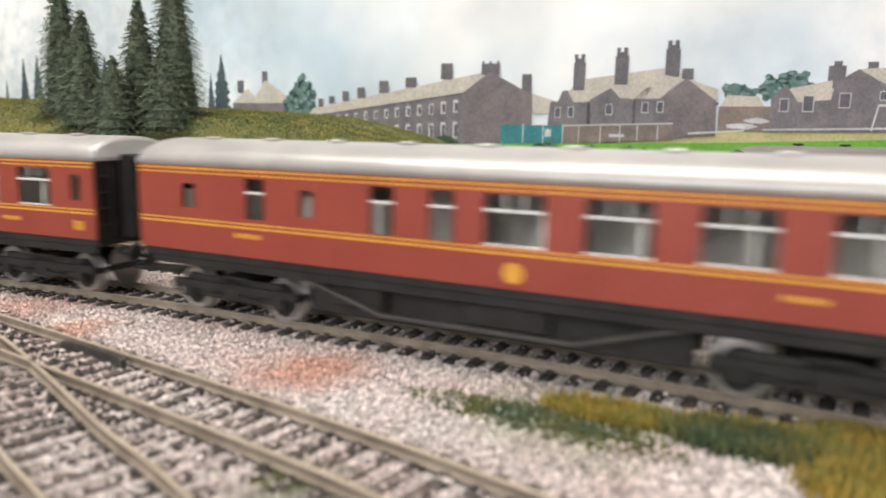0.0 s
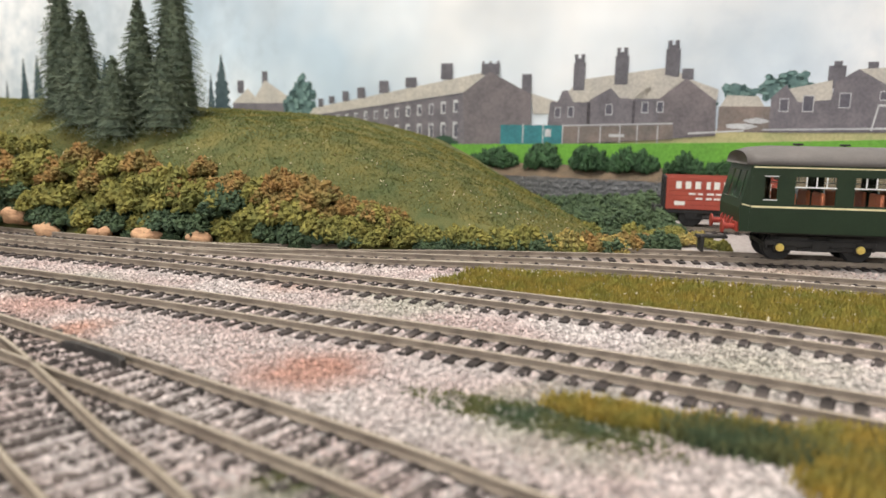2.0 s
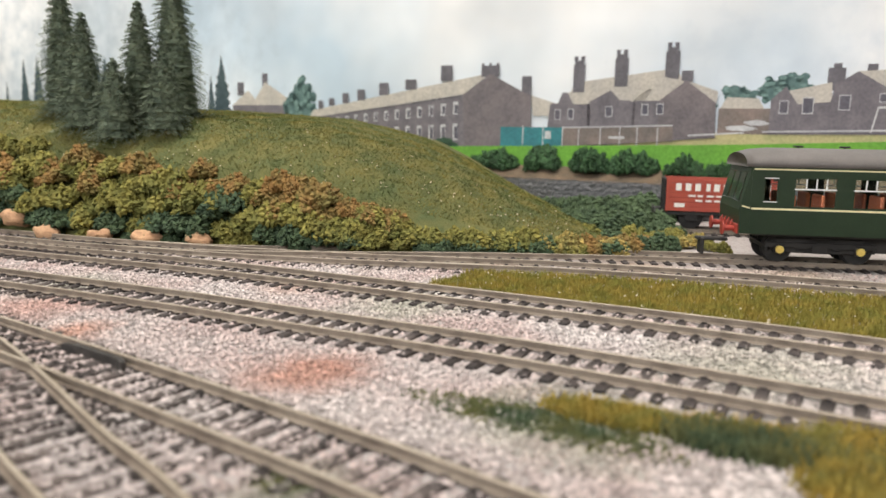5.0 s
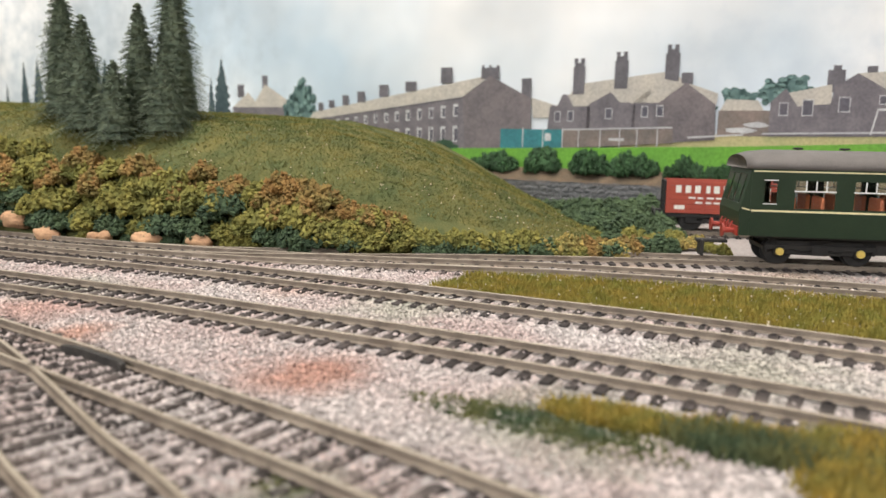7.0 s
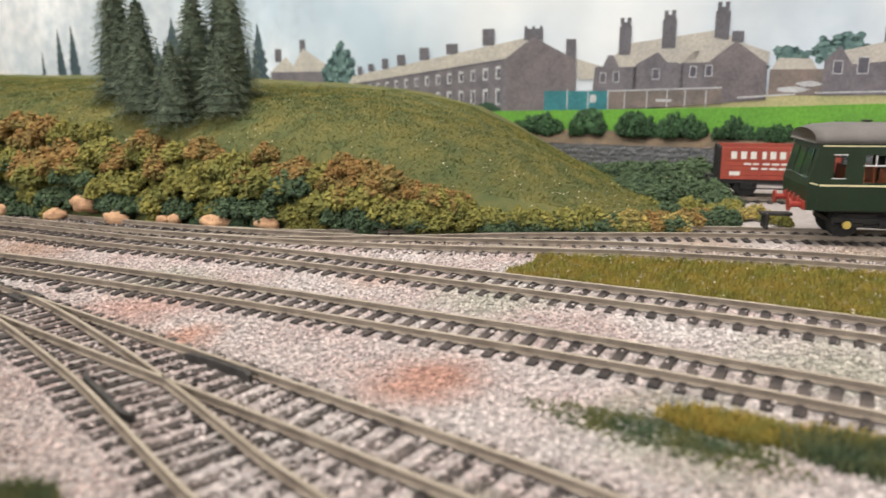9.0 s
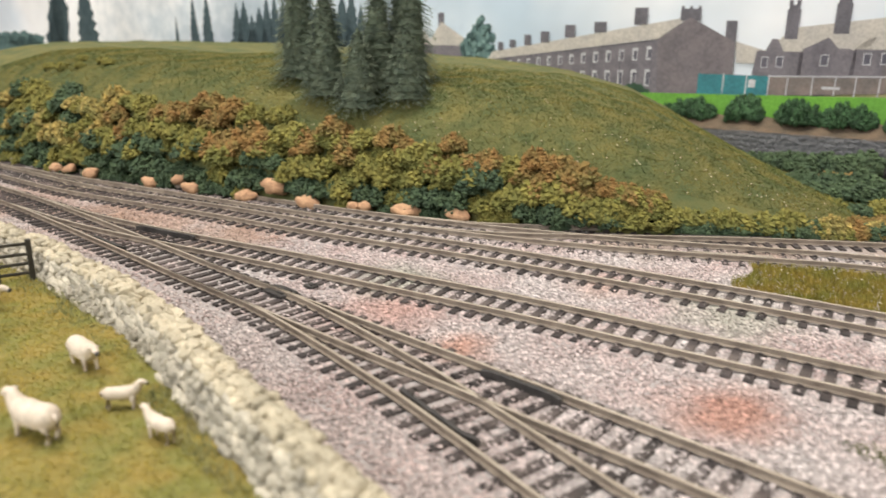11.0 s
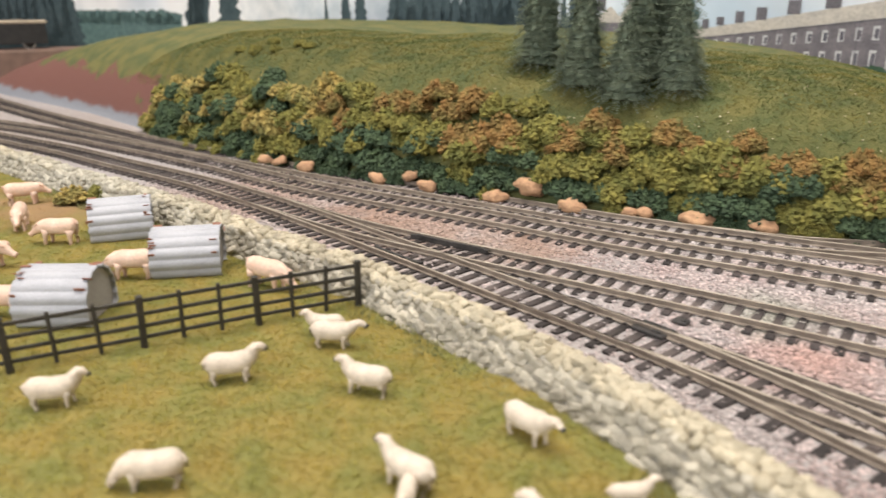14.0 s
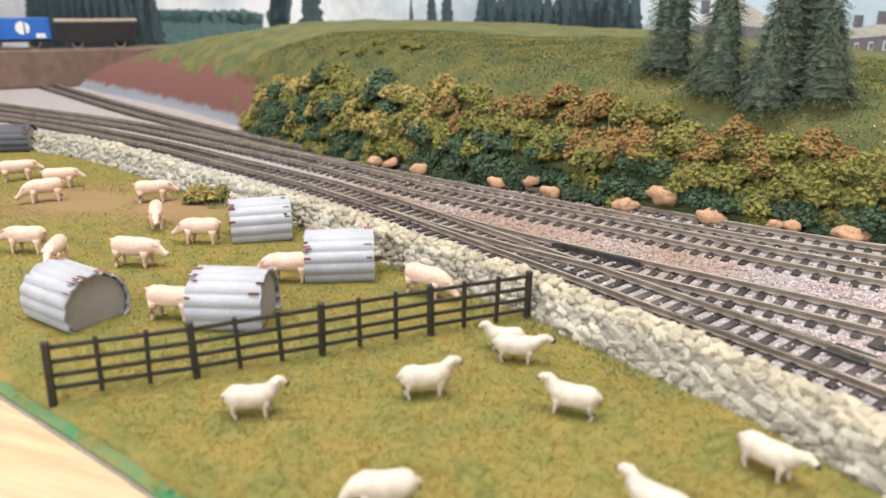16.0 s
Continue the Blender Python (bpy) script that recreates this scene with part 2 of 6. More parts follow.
EDGE = [(-2700, 360), (-1200, 330), (-640, 190), (-404, 127), (-335, 108), (-200, 66), (60, -30), (420, -170)]
FOOT = [(-1500, 880), (-1150, 775), (-900, 660), (-760, 598), (-640, 535), (-540, 475), (-428, 428), (-350, 404), (-276, 384), (-205, 372), (-150, 365), (-100, 357), (-45, 358), (30, 368), (88, 394), (100, 440), (70, 520), (40, 600)]
WALL = [(-1000, 478), (-733, 391), (-604, 366), (-485, 320), (-420, 296), (-338, 256), (-284, 232), (-224, 195), (-195, 173), (-168, 150), (-148, 134), (-120, 110), (-92, 84), (-40, 34)]
wall_line = curve_points(WALL, 2.0)
foot_line = curve_points(FOOT, 6.0)
edge_line = curve_points(EDGE, 20.0)


def crest(x):
    return np.interp(x, [-1000, -900, -780, -660, -560, -430, -300, -200, -110, -60, -30, 5, 35, 60, 100], [22, 46, 66, 79, 80, 80, 76, 72, 65, 54, 42, 26, 13, 3, 0])


def hill_height(p):
    """Height of the hill over places of the plan."""
    s, o, d = nearest(p, foot_line)
    rise = np.where(o > 0, 1 - np.exp(-np.maximum(o, 0) / 27.0), 0.0)
    bumps = np.array([noise.noise((x * 0.012, y * 0.012, 0.3)) * 3.0 + noise.noise((x * 0.06, y * 0.06, 4.1)) * 0.9 for x, y in p])
    return rise * (crest(p[:, 0]) + bumps * np.minimum(np.maximum(o, 0) / 30, 1)), o


def ground_sheet():
    v, faces = [], []
    n = len(edge_line[0])
    cols = 40
    for i, (x, y) in enumerate(edge_line[0]):
        far = 620 - 0.364 * x + 60
        for j in range(cols + 1):
            u = j / cols
            yy = y + (far - y) * u
            v.append((x, yy, -3.2 + 0.25 * noise.noise((x * 0.08, yy * 0.08, 0))))
    for i in range(n - 1):
        for j in range(cols):
            a = i * (cols + 1) + j
            faces.append((a, a + cols + 1, a + cols + 2, a + 1))
    m = len(v)
    # the board's front face and underside
    for x, y in edge_line[0]:
        v.append((x, y, -22))
        v.append((x, 620 - 0.364 * x + 60, -22))
    for i in range(n - 1):
        a, b = i * (cols + 1), (i + 1) * (cols + 1)
        faces.append((a, m + 2 * i, m + 2 * i + 2, b))
        faces.append((m + 2 * i, m + 2 * i + 1, m + 2 * i + 3, m + 2 * i + 2))
    return tagged(raw("ground", v, faces, M["bed"], True), "model railway baseboard covered in pale grey-pink ballast", "ground", kind="structure")


ground_sheet()


def hill_sheet():
    """Turf hill from its foot to the backscene, as a grid run along the foot."""
    xs = np.arange(-1250, 96, 7.0)
    rows = []
    fx, fy = np.array(FOOT[:15])[:, 0], np.array(FOOT[:15])[:, 1]
    depth = np.r_[np.linspace(-4, 70, 30), np.linspace(78, 330, 24)]
    pts = []
    for x in xs:
        y0 = np.interp(x, fx, fy)
        far = 620 - 0.364 * x - 1.0
        for d in depth:
            pts.append((x, min(y0 + d, far)))
    pts = np.array(pts)
    h, o = hill_height(pts)
    v = np.c_[pts, h - 3.6]
    k = len(depth)
    faces = [(i * k + j, (i + 1) * k + j, (i + 1) * k + j + 1, i * k + j + 1) for i in range(len(xs) - 1) for j in range(k - 1)]
    ob = raw("hill", v, faces, M["hill"], True)
    return tagged(ob, "rounded grassy hill with a cut bank of red earth", "hill", kind="structure")


hill_sheet()
# tracks, by their middle lines
LINES = dict(
    yard=[(-2350, 470), (-1700, 505), (-1200, 520), (-827, 478), (-633, 430), (-524, 391), (-441, 360), (-375, 328), (-303, 288), (-240, 252), (-184, 220), (-131, 180), (-103, 156), (-73, 129), (-50, 110), (-10, 72), (40, 25)],
    main=[(-441, 360), (-375, 329), (-330, 309), (-280, 292), (-196, 268), (-108, 241), (-57, 223), (7, 200), (68, 174), (160, 132), (280, 77)],
    spur=[(-240, 252), (-184, 221), (-140, 197), (-79, 164), (-22, 132), (4, 116), (60, 82), (110, 50)],
    back=[(-2350, 700), (-1500, 620), (-1150, 580), (-878, 522), (-708, 489), (-558, 441), (-468, 408), (-398, 378), (-342, 360), (-277, 343), (-209, 322), (-126, 301), (-43, 274), (6, 257), (64, 236), (109, 217), (200, 175), (330, 115)],
    hedge=[(-1150, 760), (-996, 676), (-815, 583), (-692, 524), (-561, 465), (-469, 430), (-381, 402), (-326, 386), (-260, 366), (-200, 350), (-132, 337), (-68, 330), (0, 328), (29, 327), (84, 318), (124, 309), (220, 284), (340, 245)],
    siding=[(-180, 346), (-132, 341), (-80, 348), (-30, 357), (10, 362), (70, 366), (130, 364), (200, 360), (300, 352), (380, 342)],
    wagonroad=[(60, 484), (140, 474), (220, 463), (340, 445)],
)
TRACK = {k: curve_points(v, 3.3) for k, v in LINES.items()}
PITCH, HALF = 6.6, 8.25
sleeper_count = {}


def rail_mesh(line, offset, u0=0.0, u1=1.0):
    """A rail swept along a line: foot, web and bright head."""
    xy, t = line
    i0, i1 = int(u0 * len(xy)), max(int(u1 * len(xy)), 2)
    nrm = np.c_[-t[:, 1], t[:, 0]]
    prof = [(-0.85, -2.4), (-0.85, -2.1), (-0.3, -1.8), (-0.3, -0.8), (-0.48, -0.66), (-0.48, -0.08), (-0.36, 0.0), (0.36, 0.0), (0.48, -0.08), (0.48, -0.66), (0.3, -0.8), (0.3, -1.8), (0.85, -2.1), (0.85, -2.4)]
    v, faces, mi = [], [], []
    k = len(prof)
    for (x, y), (nx, ny) in zip(xy[i0:i1], nrm[i0:i1]):
        v += [(x + nx * (offset + a), y + ny * (offset + a), z) for a, z in prof]
    for i in range(i1 - i0 - 1):
        for j in range(k - 1):
            a = i * k + j
            faces.append((a, a + 1, a + k + 1, a + k))
            mi.append(1 if j in (5, 6, 7) else 0)
    return v, faces, mi


def sleeper_mesh(length):
    bm = bmesh.new()
    add_box(bm, 0, 0, -3.0, 3.0, length, 1.5, 0.25)
    for side in (-1, 1):
        for k in (-1.5, 1.5):
            add_box(bm, 0, side * HALF + k, -2.05, 1.5, 0.9, 0.7)
    return mesh_of("sleeper", bm, M["sleeper"])


STOCK = sleeper_mesh(28.0)
long_sleepers = {}


def build_track(key, label, joins=()):
    """joins: lines whose sleepers reach under this one's, where they run close; skip: lines that carry this one's sleepers."""
    line = TRACK[key]
    base = thing("railway_track", Matrix(), label, "railway track", "railway tracks")
    for off in (HALF, -HALF):
        v, faces, mi = rail_mesh(line, off)
        ob = raw("rail", v, faces, [M["rail"], M["railtop"]])
        ob.data.polygons.foreach_set("material_index", mi)
        ob.parent = base
    xy, t = line
    run = np.r_[0, np.cumsum(np.linalg.norm(np.diff(xy, axis=0), axis=1))]
    stuff = bmesh.new()
    count = 0
    for s in np.arange(PITCH / 2, run[-1], PITCH):
        p = np.array([np.interp(s, run, xy[:, 0]), np.interp(s, run, xy[:, 1])])
        d = np.array([np.interp(s, run, t[:, 0]), np.interp(s, run, t[:, 1])])
        lo, hi = -15.0, 15.0
        skip = False
        for other, carries in joins:
            so, oo, do = nearest(p[None], TRACK[other])
            if do[0] < 19 and abs(abs(oo[0]) - do[0]) < 2.0:
                if not carries:
                    skip = True
                else:
                    lo, hi = min(lo, -oo[0] - 15.0), max(hi, -oo[0] + 15.0)
        if skip:
            continue
        turn = math.degrees(math.atan2(d[1], d[0])) + random.uniform(-1.5, 1.5)
        nrm = np.array([-d[1], d[0]])
        mid = p + nrm * (lo + hi) / 2
        m = place(mid[0], mid[1], random.uniform(-0.25, 0.05), 0, 0, turn)
        seen = -700 < p[0] < 330
        if seen and count < 290:
            length = round(hi - lo)
            if length <= 30:
                me = STOCK
            else:
                me = long_sleepers.setdefault(length, None) or sleeper_mesh(length)
                long_sleepers[length] = me
            shared("sleeper", me, base, m)
            count += 1
        else:
            add_box(stuff, 0, 0, 0, 3.0, hi - lo, 1.5, m=Matrix.Translation((mid[0], mid[1], -3.0)) @ Matrix.Rotation(math.radians(turn), 4, "Z"))
    if len(stuff.verts):
        tagged(part("sleeper_run", stuff, M["sleeper"], base), kind="stuff")
    else:
        stuff.free()
    return base


TRACKS = {
    "yard": build_track("yard", "weathered yard track with dark sleepers running past the dry-stone wall", [("main", True), ("spur", True)]),
    "main": build_track("main", "main line track of weathered rails and dark sleepers in pink ballast", [("yard", False)]),
    "spur": build_track("spur", "yard spur leaving the turnout over half-buried sleepers", [("yard", False)]),
    "back": build_track("back", "weathered second main line with dark sleepers in grey ballast", [("hedge", False)]),
    "hedge": build_track("hedge", "rusty track close to the hedge, its sleepers almost buried", [("siding", True)]),
    "siding": build_track("siding", "siding track under the green railcar, sleepers buried in ballast", [("hedge", False)]),
    "wagonroad": build_track("wagonroad", "short siding track under the red wagon", []),
}


def check_rail(line, offset, x0, x1, label, material="black"):
    """Dark guard rail beside a rail, between two x of the plan."""
    xy, t = TRACK[line]
    idx = np.where((xy[:, 0] >= x0) & (xy[:, 0] <= x1))[0]
    v, faces = [], []
    prof = [(-0.7, -2.4), (-0.7, -0.15), (0.7, -0.15), (0.7, -2.4)]
    for n, i in enumerate(idx):
        flare = 1.2 if n in (0, len(idx) - 1) else 0.0
        o = offset - math.copysign(flare, offset)
        for a, z in prof:
            v.append((xy[i, 0] - t[i, 1] * (o + a), xy[i, 1] + t[i, 0] * (o + a), z))
    for n in range(len(idx) - 1):
        for j in range(3):
            a = n * 4 + j
            faces.append((a, a + 1, a + 5, a + 4))
    faces += [(0, 1, 2, 3), tuple(range(len(v) - 1, len(v) - 5, -1))]
    ob = raw("check_rail", v, faces, M[material])
    ob.parent = TRACKS[line]
    tagged(ob, label)


check_rail("main", 6.2, -300, -261, "black plastic check rail")
check_rail("yard", -6.2, -306, -276, "black plastic check rail")
check_rail("spur", 6.2, -112, -86, "black plastic check rail")
check_rail("yard", -6.2, -124, -98, "black plastic check rail")
check_rail("siding", -6.2, -42, 4, "black plastic check rail")
check_rail("hedge", -6.2, -240, -211, "black plastic check rail")
for px, py, turn, sx, sy in ((-192, 236, -32, 12, 8), (-207, 264.5, -20, 6, 3.5), (-183.5, 245, -30, 5, 4)):
    bm = bmesh.new()
    add_box(bm, 0, 0, -1.9, sx, sy, 1.3, 0.25)
    add_box(bm, sx * 0.2, 0, -1.1, sx * 0.3, sy * 0.6, 0.8, 0.2)
    part("tie_plate", bm, M["black"], TRACKS["yard"], "black plastic turnout tie plate", m=place(px, py, 0, 0, 0, turn))
check_rail("hedge", -6.0, -36, 0, "bright steel check rail", "railtop")
# rolling stock
V = dict(
    maroon=mat("maroon_paint", (0.31, 0.06, 0.042), (0.28, 0.052, 0.037), 0.36, scale=60, bump=0.03),
    coachroof=mat("roof_grey_paint", (0.42, 0.4, 0.395), (0.35, 0.335, 0.335), 0.36, 0.25, scale=60, bump=0.05),
    under=mat("underframe_black", (0.014, 0.0135, 0.0135), (0.026, 0.024, 0.023), 0.6, scale=150),
    truss=mat("truss_grey", (0.09, 0.085, 0.08), (0.06, 0.056, 0.055), 0.5, scale=150),
    gold=mat("lining_yellow", (0.75, 0.38, 0.05), (0.68, 0.33, 0.04), 0.45, scale=200, bump=0),
    steel=mat("wheel_steel", (0.62, 0.62, 0.62), (0.5, 0.5, 0.5), 0.3, 0.85, scale=200, bump=0.03),
    chrome=mat("window_bar_white", (0.8, 0.8, 0.8), (0.75, 0.75, 0.75), 0.35, scale=200, bump=0),
    inside=mat("compartment_lining", (0.46, 0.42, 0.39), (0.36, 0.32, 0.3), 0.7, scale=80),
    glass=glass_mat("window_glazing"),
    green=mat("dark_green_paint", (0.022, 0.04, 0.022), (0.018, 0.034, 0.019), 0.36, scale=60, bump=0.03),
    cream=mat("cream_lining", (0.8, 0.72, 0.45), (0.75, 0.66, 0.4), 0.5, scale=200, bump=0),
    dmuroof=mat("railcar_roof_grey", (0.155, 0.14, 0.135), (0.12, 0.11, 0.105), 0.55, scale=60),
    seat=mat("orange_seat_plastic", (0.45, 0.13, 0.05), (0.32, 0.09, 0.05), 0.6, scale=60),
    buffer=mat("buffer_beam_red", (0.36, 0.05, 0.035), (0.28, 0.04, 0.03), 0.45, scale=150),
    axle=mat("axlebox_cream", (0.75, 0.58, 0.16), (0.7, 0.5, 0.12), 0.5, scale=200, bump=0),
    wagonred=mat("wagon_red_oxide", (0.4, 0.075, 0.045), (0.34, 0.06, 0.04), 0.6, scale=120),
    white=mat("white_lettering", (0.8, 0.77, 0.72), (0.74, 0.7, 0.66), 0.6, scale=200, bump=0),
    blue=mat("blue_wagon_paint", (0.03, 0.14, 0.5), (0.025, 0.12, 0.42), 0.5, scale=100),
    tan=mat("canvas_tan", (0.4, 0.33, 0.25), (0.32, 0.27, 0.2), 0.8, scale=100),
)


def side_wall(bm, x0, x1, z0, z1, holes, y, thick=0.8):
    """A side sheet with window holes (x0, x1, z0, z1): one connected skin with depth."""
    xs = sorted({x0, x1, *[h[0] for h in holes], *[h[1] for h in holes]})
    zs = sorted({z0, z1, *[h[2] for h in holes], *[h[3] for h in holes]})
    made = {}

    def corner(i, k, q):
        if (i, k, q) not in made:
            made[i, k, q] = bm.verts.new((xs[i], y + (q - 0.5) * thick, zs[k]))
        return made[i, k, q]

    def solid(i, k):
        if not (0 <= i < len(xs) - 1 and 0 <= k < len(zs) - 1):
            return False
        return not any(h[0] <= xs[i] and xs[i + 1] <= h[1] and h[2] <= zs[k] and zs[k + 1] <= h[3] for h in holes)

    for i in range(len(xs) - 1):
        for k in range(len(zs) - 1):
            if not solid(i, k):
                continue
            for q in (0, 1):
                ring = [corner(i, k, q), corner(i + 1, k, q), corner(i + 1, k + 1, q), corner(i, k + 1, q)]
                bm.faces.new(ring if q == 0 else ring[::-1])
            for di, dk, e in ((-1, 0, ((0, 0), (0, 1))), (1, 0, ((1, 1), (1, 0))), (0, -1, ((1, 0), (0, 0))), (0, 1, ((0, 1), (1, 1)))):
                if not solid(i + di, k + dk):
                    (a, b), (c, d) = e
                    bm.faces.new((corner(i + a, k + b, 0), corner(i + c, k + d, 0), corner(i + c, k + d, 1), corner(i + a, k + b, 1)))


def arched_roof(bm, x0, x1, half, z0, z1, dome=3.0, dome_left=None, seg=18):
    """A roof of elliptic section from the gutters to the crown, its ends drawn down."""
    left = dome if dome_left is None else dome_left
    stations = [(x0, 0.72), (x0 + left * 0.35, 0.9), (x0 + left, 1.0), (x1 - dome, 1.0), (x1 - dome * 0.35, 0.94), (x1, 0.8)]
    rings = []
    for x, k in stations:
        rings.append([bm.verts.new((x, -half * math.cos(math.pi * i / seg), z0 + (z1 - z0) * k * math.sin(math.pi * i / seg) ** 0.8)) for i in range(seg + 1)])
    for a, b in zip(rings[:-1], rings[1:]):
        for i in range(seg):
            bm.faces.new((a[i], a[i + 1], b[i + 1], b[i]))
    for r in (rings[0], rings[-1]):
        bm.faces.new(r)
    for a, b in zip(rings[:-1], rings[1:]):
        bm.faces.new((a[0], b[0], b[-1], a[-1]))


def wheelset_mesh():
    bm = bmesh.new()
    flat = Matrix.Rotation(math.radians(90), 4, "X")
    for side in (-1, 1):
        add_cyl(bm, Matrix.Translation((0, side * 8.6, 0)) @ flat, 6.3, 6.3, 2.2, 28)
        add_cyl(bm, Matrix.Translation((0, side * 7.3, 0)) @ flat, 7.0, 7.0, 0.6, 28)
        add_cyl(bm, Matrix.Translation((0, side * 9.72, 0)) @ flat, 5.0, 5.0, 0.12, 24, 1)
        for k in range(4):
            a = k * math.pi / 2
            add_box(bm, 3.2 * math.cos(a), side * 9.8, 3.2 * math.sin(a), 1.3, 0.12, 1.3, mi=1)
    add_cyl(bm, flat, 1.0, 1.0, 26, 10, 1)
    return mesh_of("wheelset", bm, [V["steel"], V["under"]])


WHEELSET = wheelset_mesh()
DARK_WHEELSET = WHEELSET.copy()
DARK_WHEELSET.materials[0] = V["under"]
SPINNERS = []


def bogie(parent, cx, wheelbase, axlebox=None, wheels=None):
    """A bogie with side frames, springs, axleboxes and two wheelsets."""
    bm = bmesh.new()
    for side in (-1, 1):
        y = side * 12.2
        add_box(bm, 0, side * 11.6, 8.0, wheelbase + 3, 0.8, 6.5, 0.3)
        add_box(bm, 0, y, 8.2, wheelbase + 13, 1.6, 2.6, 0.3)
        add_box(bm, 0, y, 5.4, wheelbase * 0.55, 1.4, 1.2, 0.2)
        add_box(bm, 0, y - side * 0.2, 6.8, 7, 2.4, 4.2, 0.3)
        for k in (-1, 1):
            add_box(bm, k * wheelbase / 2, y, 6.4, 4.6, 2.2, 4.4, 0.3)
            add_box(bm, k * (wheelbase / 2 + 5.6), y, 6.6, 1.2, 1.4, 2.6, 0.2)
            add_box(bm, k * wheelbase * 0.23, y + side * 0.4, 6.9, 5.0, 1.0, 0.9, 0.2)
    add_box(bm, 0, 0, 10.2, 10, 24, 3.0, 0.3)
    for k in (-1, 1):
        add_box(bm, k * (wheelbase / 2 + 6), 0, 7.5, 1.6, 24, 2.0, 0.2)
    b = part("bogie", bm, V["under"], parent, "black bogie with moulded springs", m=place(cx, 0, 0))
    for k in (-1, 1):
        w = shared("wheelset", wheels or WHEELSET, b, place(k * wheelbase / 2, 0, 6.35))
        tagged(w, "black wheels on a black axle" if wheels else "bright steel wheels on a black axle")
        SPINNERS.append((w, k * wheelbase / 2))
        if axlebox:
            bm = bmesh.new()
            add_cyl(bm, Matrix.Rotation(math.radians(90), 4, "X"), 1.9, 1.7, 1.0, 16)
            part("axlebox", bm, axlebox, b, "round cream axlebox cover", m=place(k * wheelbase / 2, -13.6, 6.2))
    return b


def coach(label):
    """Maroon corridor coach; x runs towards its rear, y to its far side."""
    L, W = 109.0, 17.3
    c = thing("railway_coach", Matrix(), label, "coach", "maroon passenger coaches")
    wide = [(18.6 + 23.7 * k, 33.0 + 23.9 * k, 29.2, 41.2) for k in range(4)]
    holes = [(5.7, 9.7, 31.5, 39.5)] + wide + [(112.5, 119.0, 29.2, 41.2), (129, 136, 29.2, 41.2), (153.5, 158, 32, 39), (170, 176.5, 30, 41.2), (195.5, 200.5, 32, 39)]
    holes = [(L - b, L - a, z0, z1) for a, b, z0, z1 in holes]
    for side in (-1, 1):
        bm = bmesh.new()
        side_wall(bm, -L, L, 19.4, 44.0, holes, side * W)
        part("side", bm, V["maroon"], c, "maroon side sheet")
        bm = bmesh.new()
        for z, h in ((27.6, 0.55), (28.7, 0.4), (42.1, 0.4), (43.3, 0.5)):
            add_box(bm, 0, side * (W + 0.43), z, 2 * L, 0.08, h)
        part("lining", bm, V["gold"], c, "thin yellow lining along the side")
        for n, (a, b, z0, z1) in enumerate(holes):
            bm = bmesh.new()
            add_box(bm, (a + b) / 2, side * (W - 0.1), (z0 + z1) / 2, b - a, 0.15, z1 - z0)
            pane = part("window", bm, V["glass"], c)
            pane.visible_shadow = False
            if b - a > 6:
                bm = bmesh.new()
                add_box(bm, (a + b) / 2, side * (W + 0.1), 37.4, b - a, 0.35, 0.6)
                if b - a > 10:
                    for k in (0.36, 0.64):
                        add_box(bm, a + (b - a) * k, side * (W + 0.1), (37.4 + z1) / 2, 0.35, 0.3, z1 - 37.4)
                    add_box(bm, (a + b) / 2, side * (W + 0.05), z0 + 0.2, b - a, 0.3, 0.4)
                part("ventilator_bar", bm, V["chrome"], pane, "white ventilator bar across the window")
        bm = bmesh.new()
        add_cyl(bm, Matrix.Translation((L - 97, side * (W + 0.45), 23.2)) @ Matrix.Rotation(math.radians(90), 4, "X"), 2.5, 2.5, 0.1, 20)
        part("crest", bm, V["gold"], c, "round yellow crest")
        for s0, wd, z in ((37, 8.5, 24.3), (176, 9.5, 25.3), (7, 4.5, 23.6)):
            bm = bmesh.new()
            for k in range(5):
                add_box(bm, L - s0 + (k - 2) * wd / 5, side * (W + 0.43), z, wd / 5 * 0.7, 0.08, 1.3 if s0 != 7 else 3.0)
            part("lettering", bm, V["gold"], c, "small yellow lettering")
    bm = bmesh.new()
    arched_roof(bm, -L - 0.4, L + 0.4, W + 0.6, 44.0, 51.7, 2.4)
    part("roof", bm, V["coachroof"], c, "glossy grey arched roof", smooth=True)
    for k in range(9):
        bm = bmesh.new()
        x = -L + 18 + k * 22.5
        add_box(bm, x, -4.5, 51.75, 4.2, 3.0, 1.0, 0.35)
        part("roof_ventilator", bm, V["coachroof"], c)
    for k in (-1, 1):
        bm = bmesh.new()
        add_box(bm, k * (L - 0.4), 0, 31.7, 0.8, 2 * W - 1.0, 24.6)
        for y in (-11, 11):
            add_box(bm, k * (L + 0.5), y, 31, 0.8, 0.8, 22, 0.1)
        for z in (24, 29, 34, 39):
            add_box(bm, k * (L + 0.5), -13.5, z, 0.8, 3.5, 0.6, 0.1)
        for y in (-8, 8):
            add_cyl(bm, Matrix.Translation((k * (L + 3), y, 14.6)) @ Matrix.Rotation(math.radians(90), 4, "Y"), 1.2, 1.2, 6, 12)
            add_cyl(bm, Matrix.Translation((k * (L + 6.2), y, 14.6)) @ Matrix.Rotation(math.radians(90), 4, "Y"), 2.9, 2.9, 0.8, 16)
        add_box(bm, k * (L + 5), 0, 8.5, 10, 5, 1.6, 0.3)
        part("end_panel", bm, V["under"], c, "black coach end with steps and buffers")
        bm = bmesh.new()
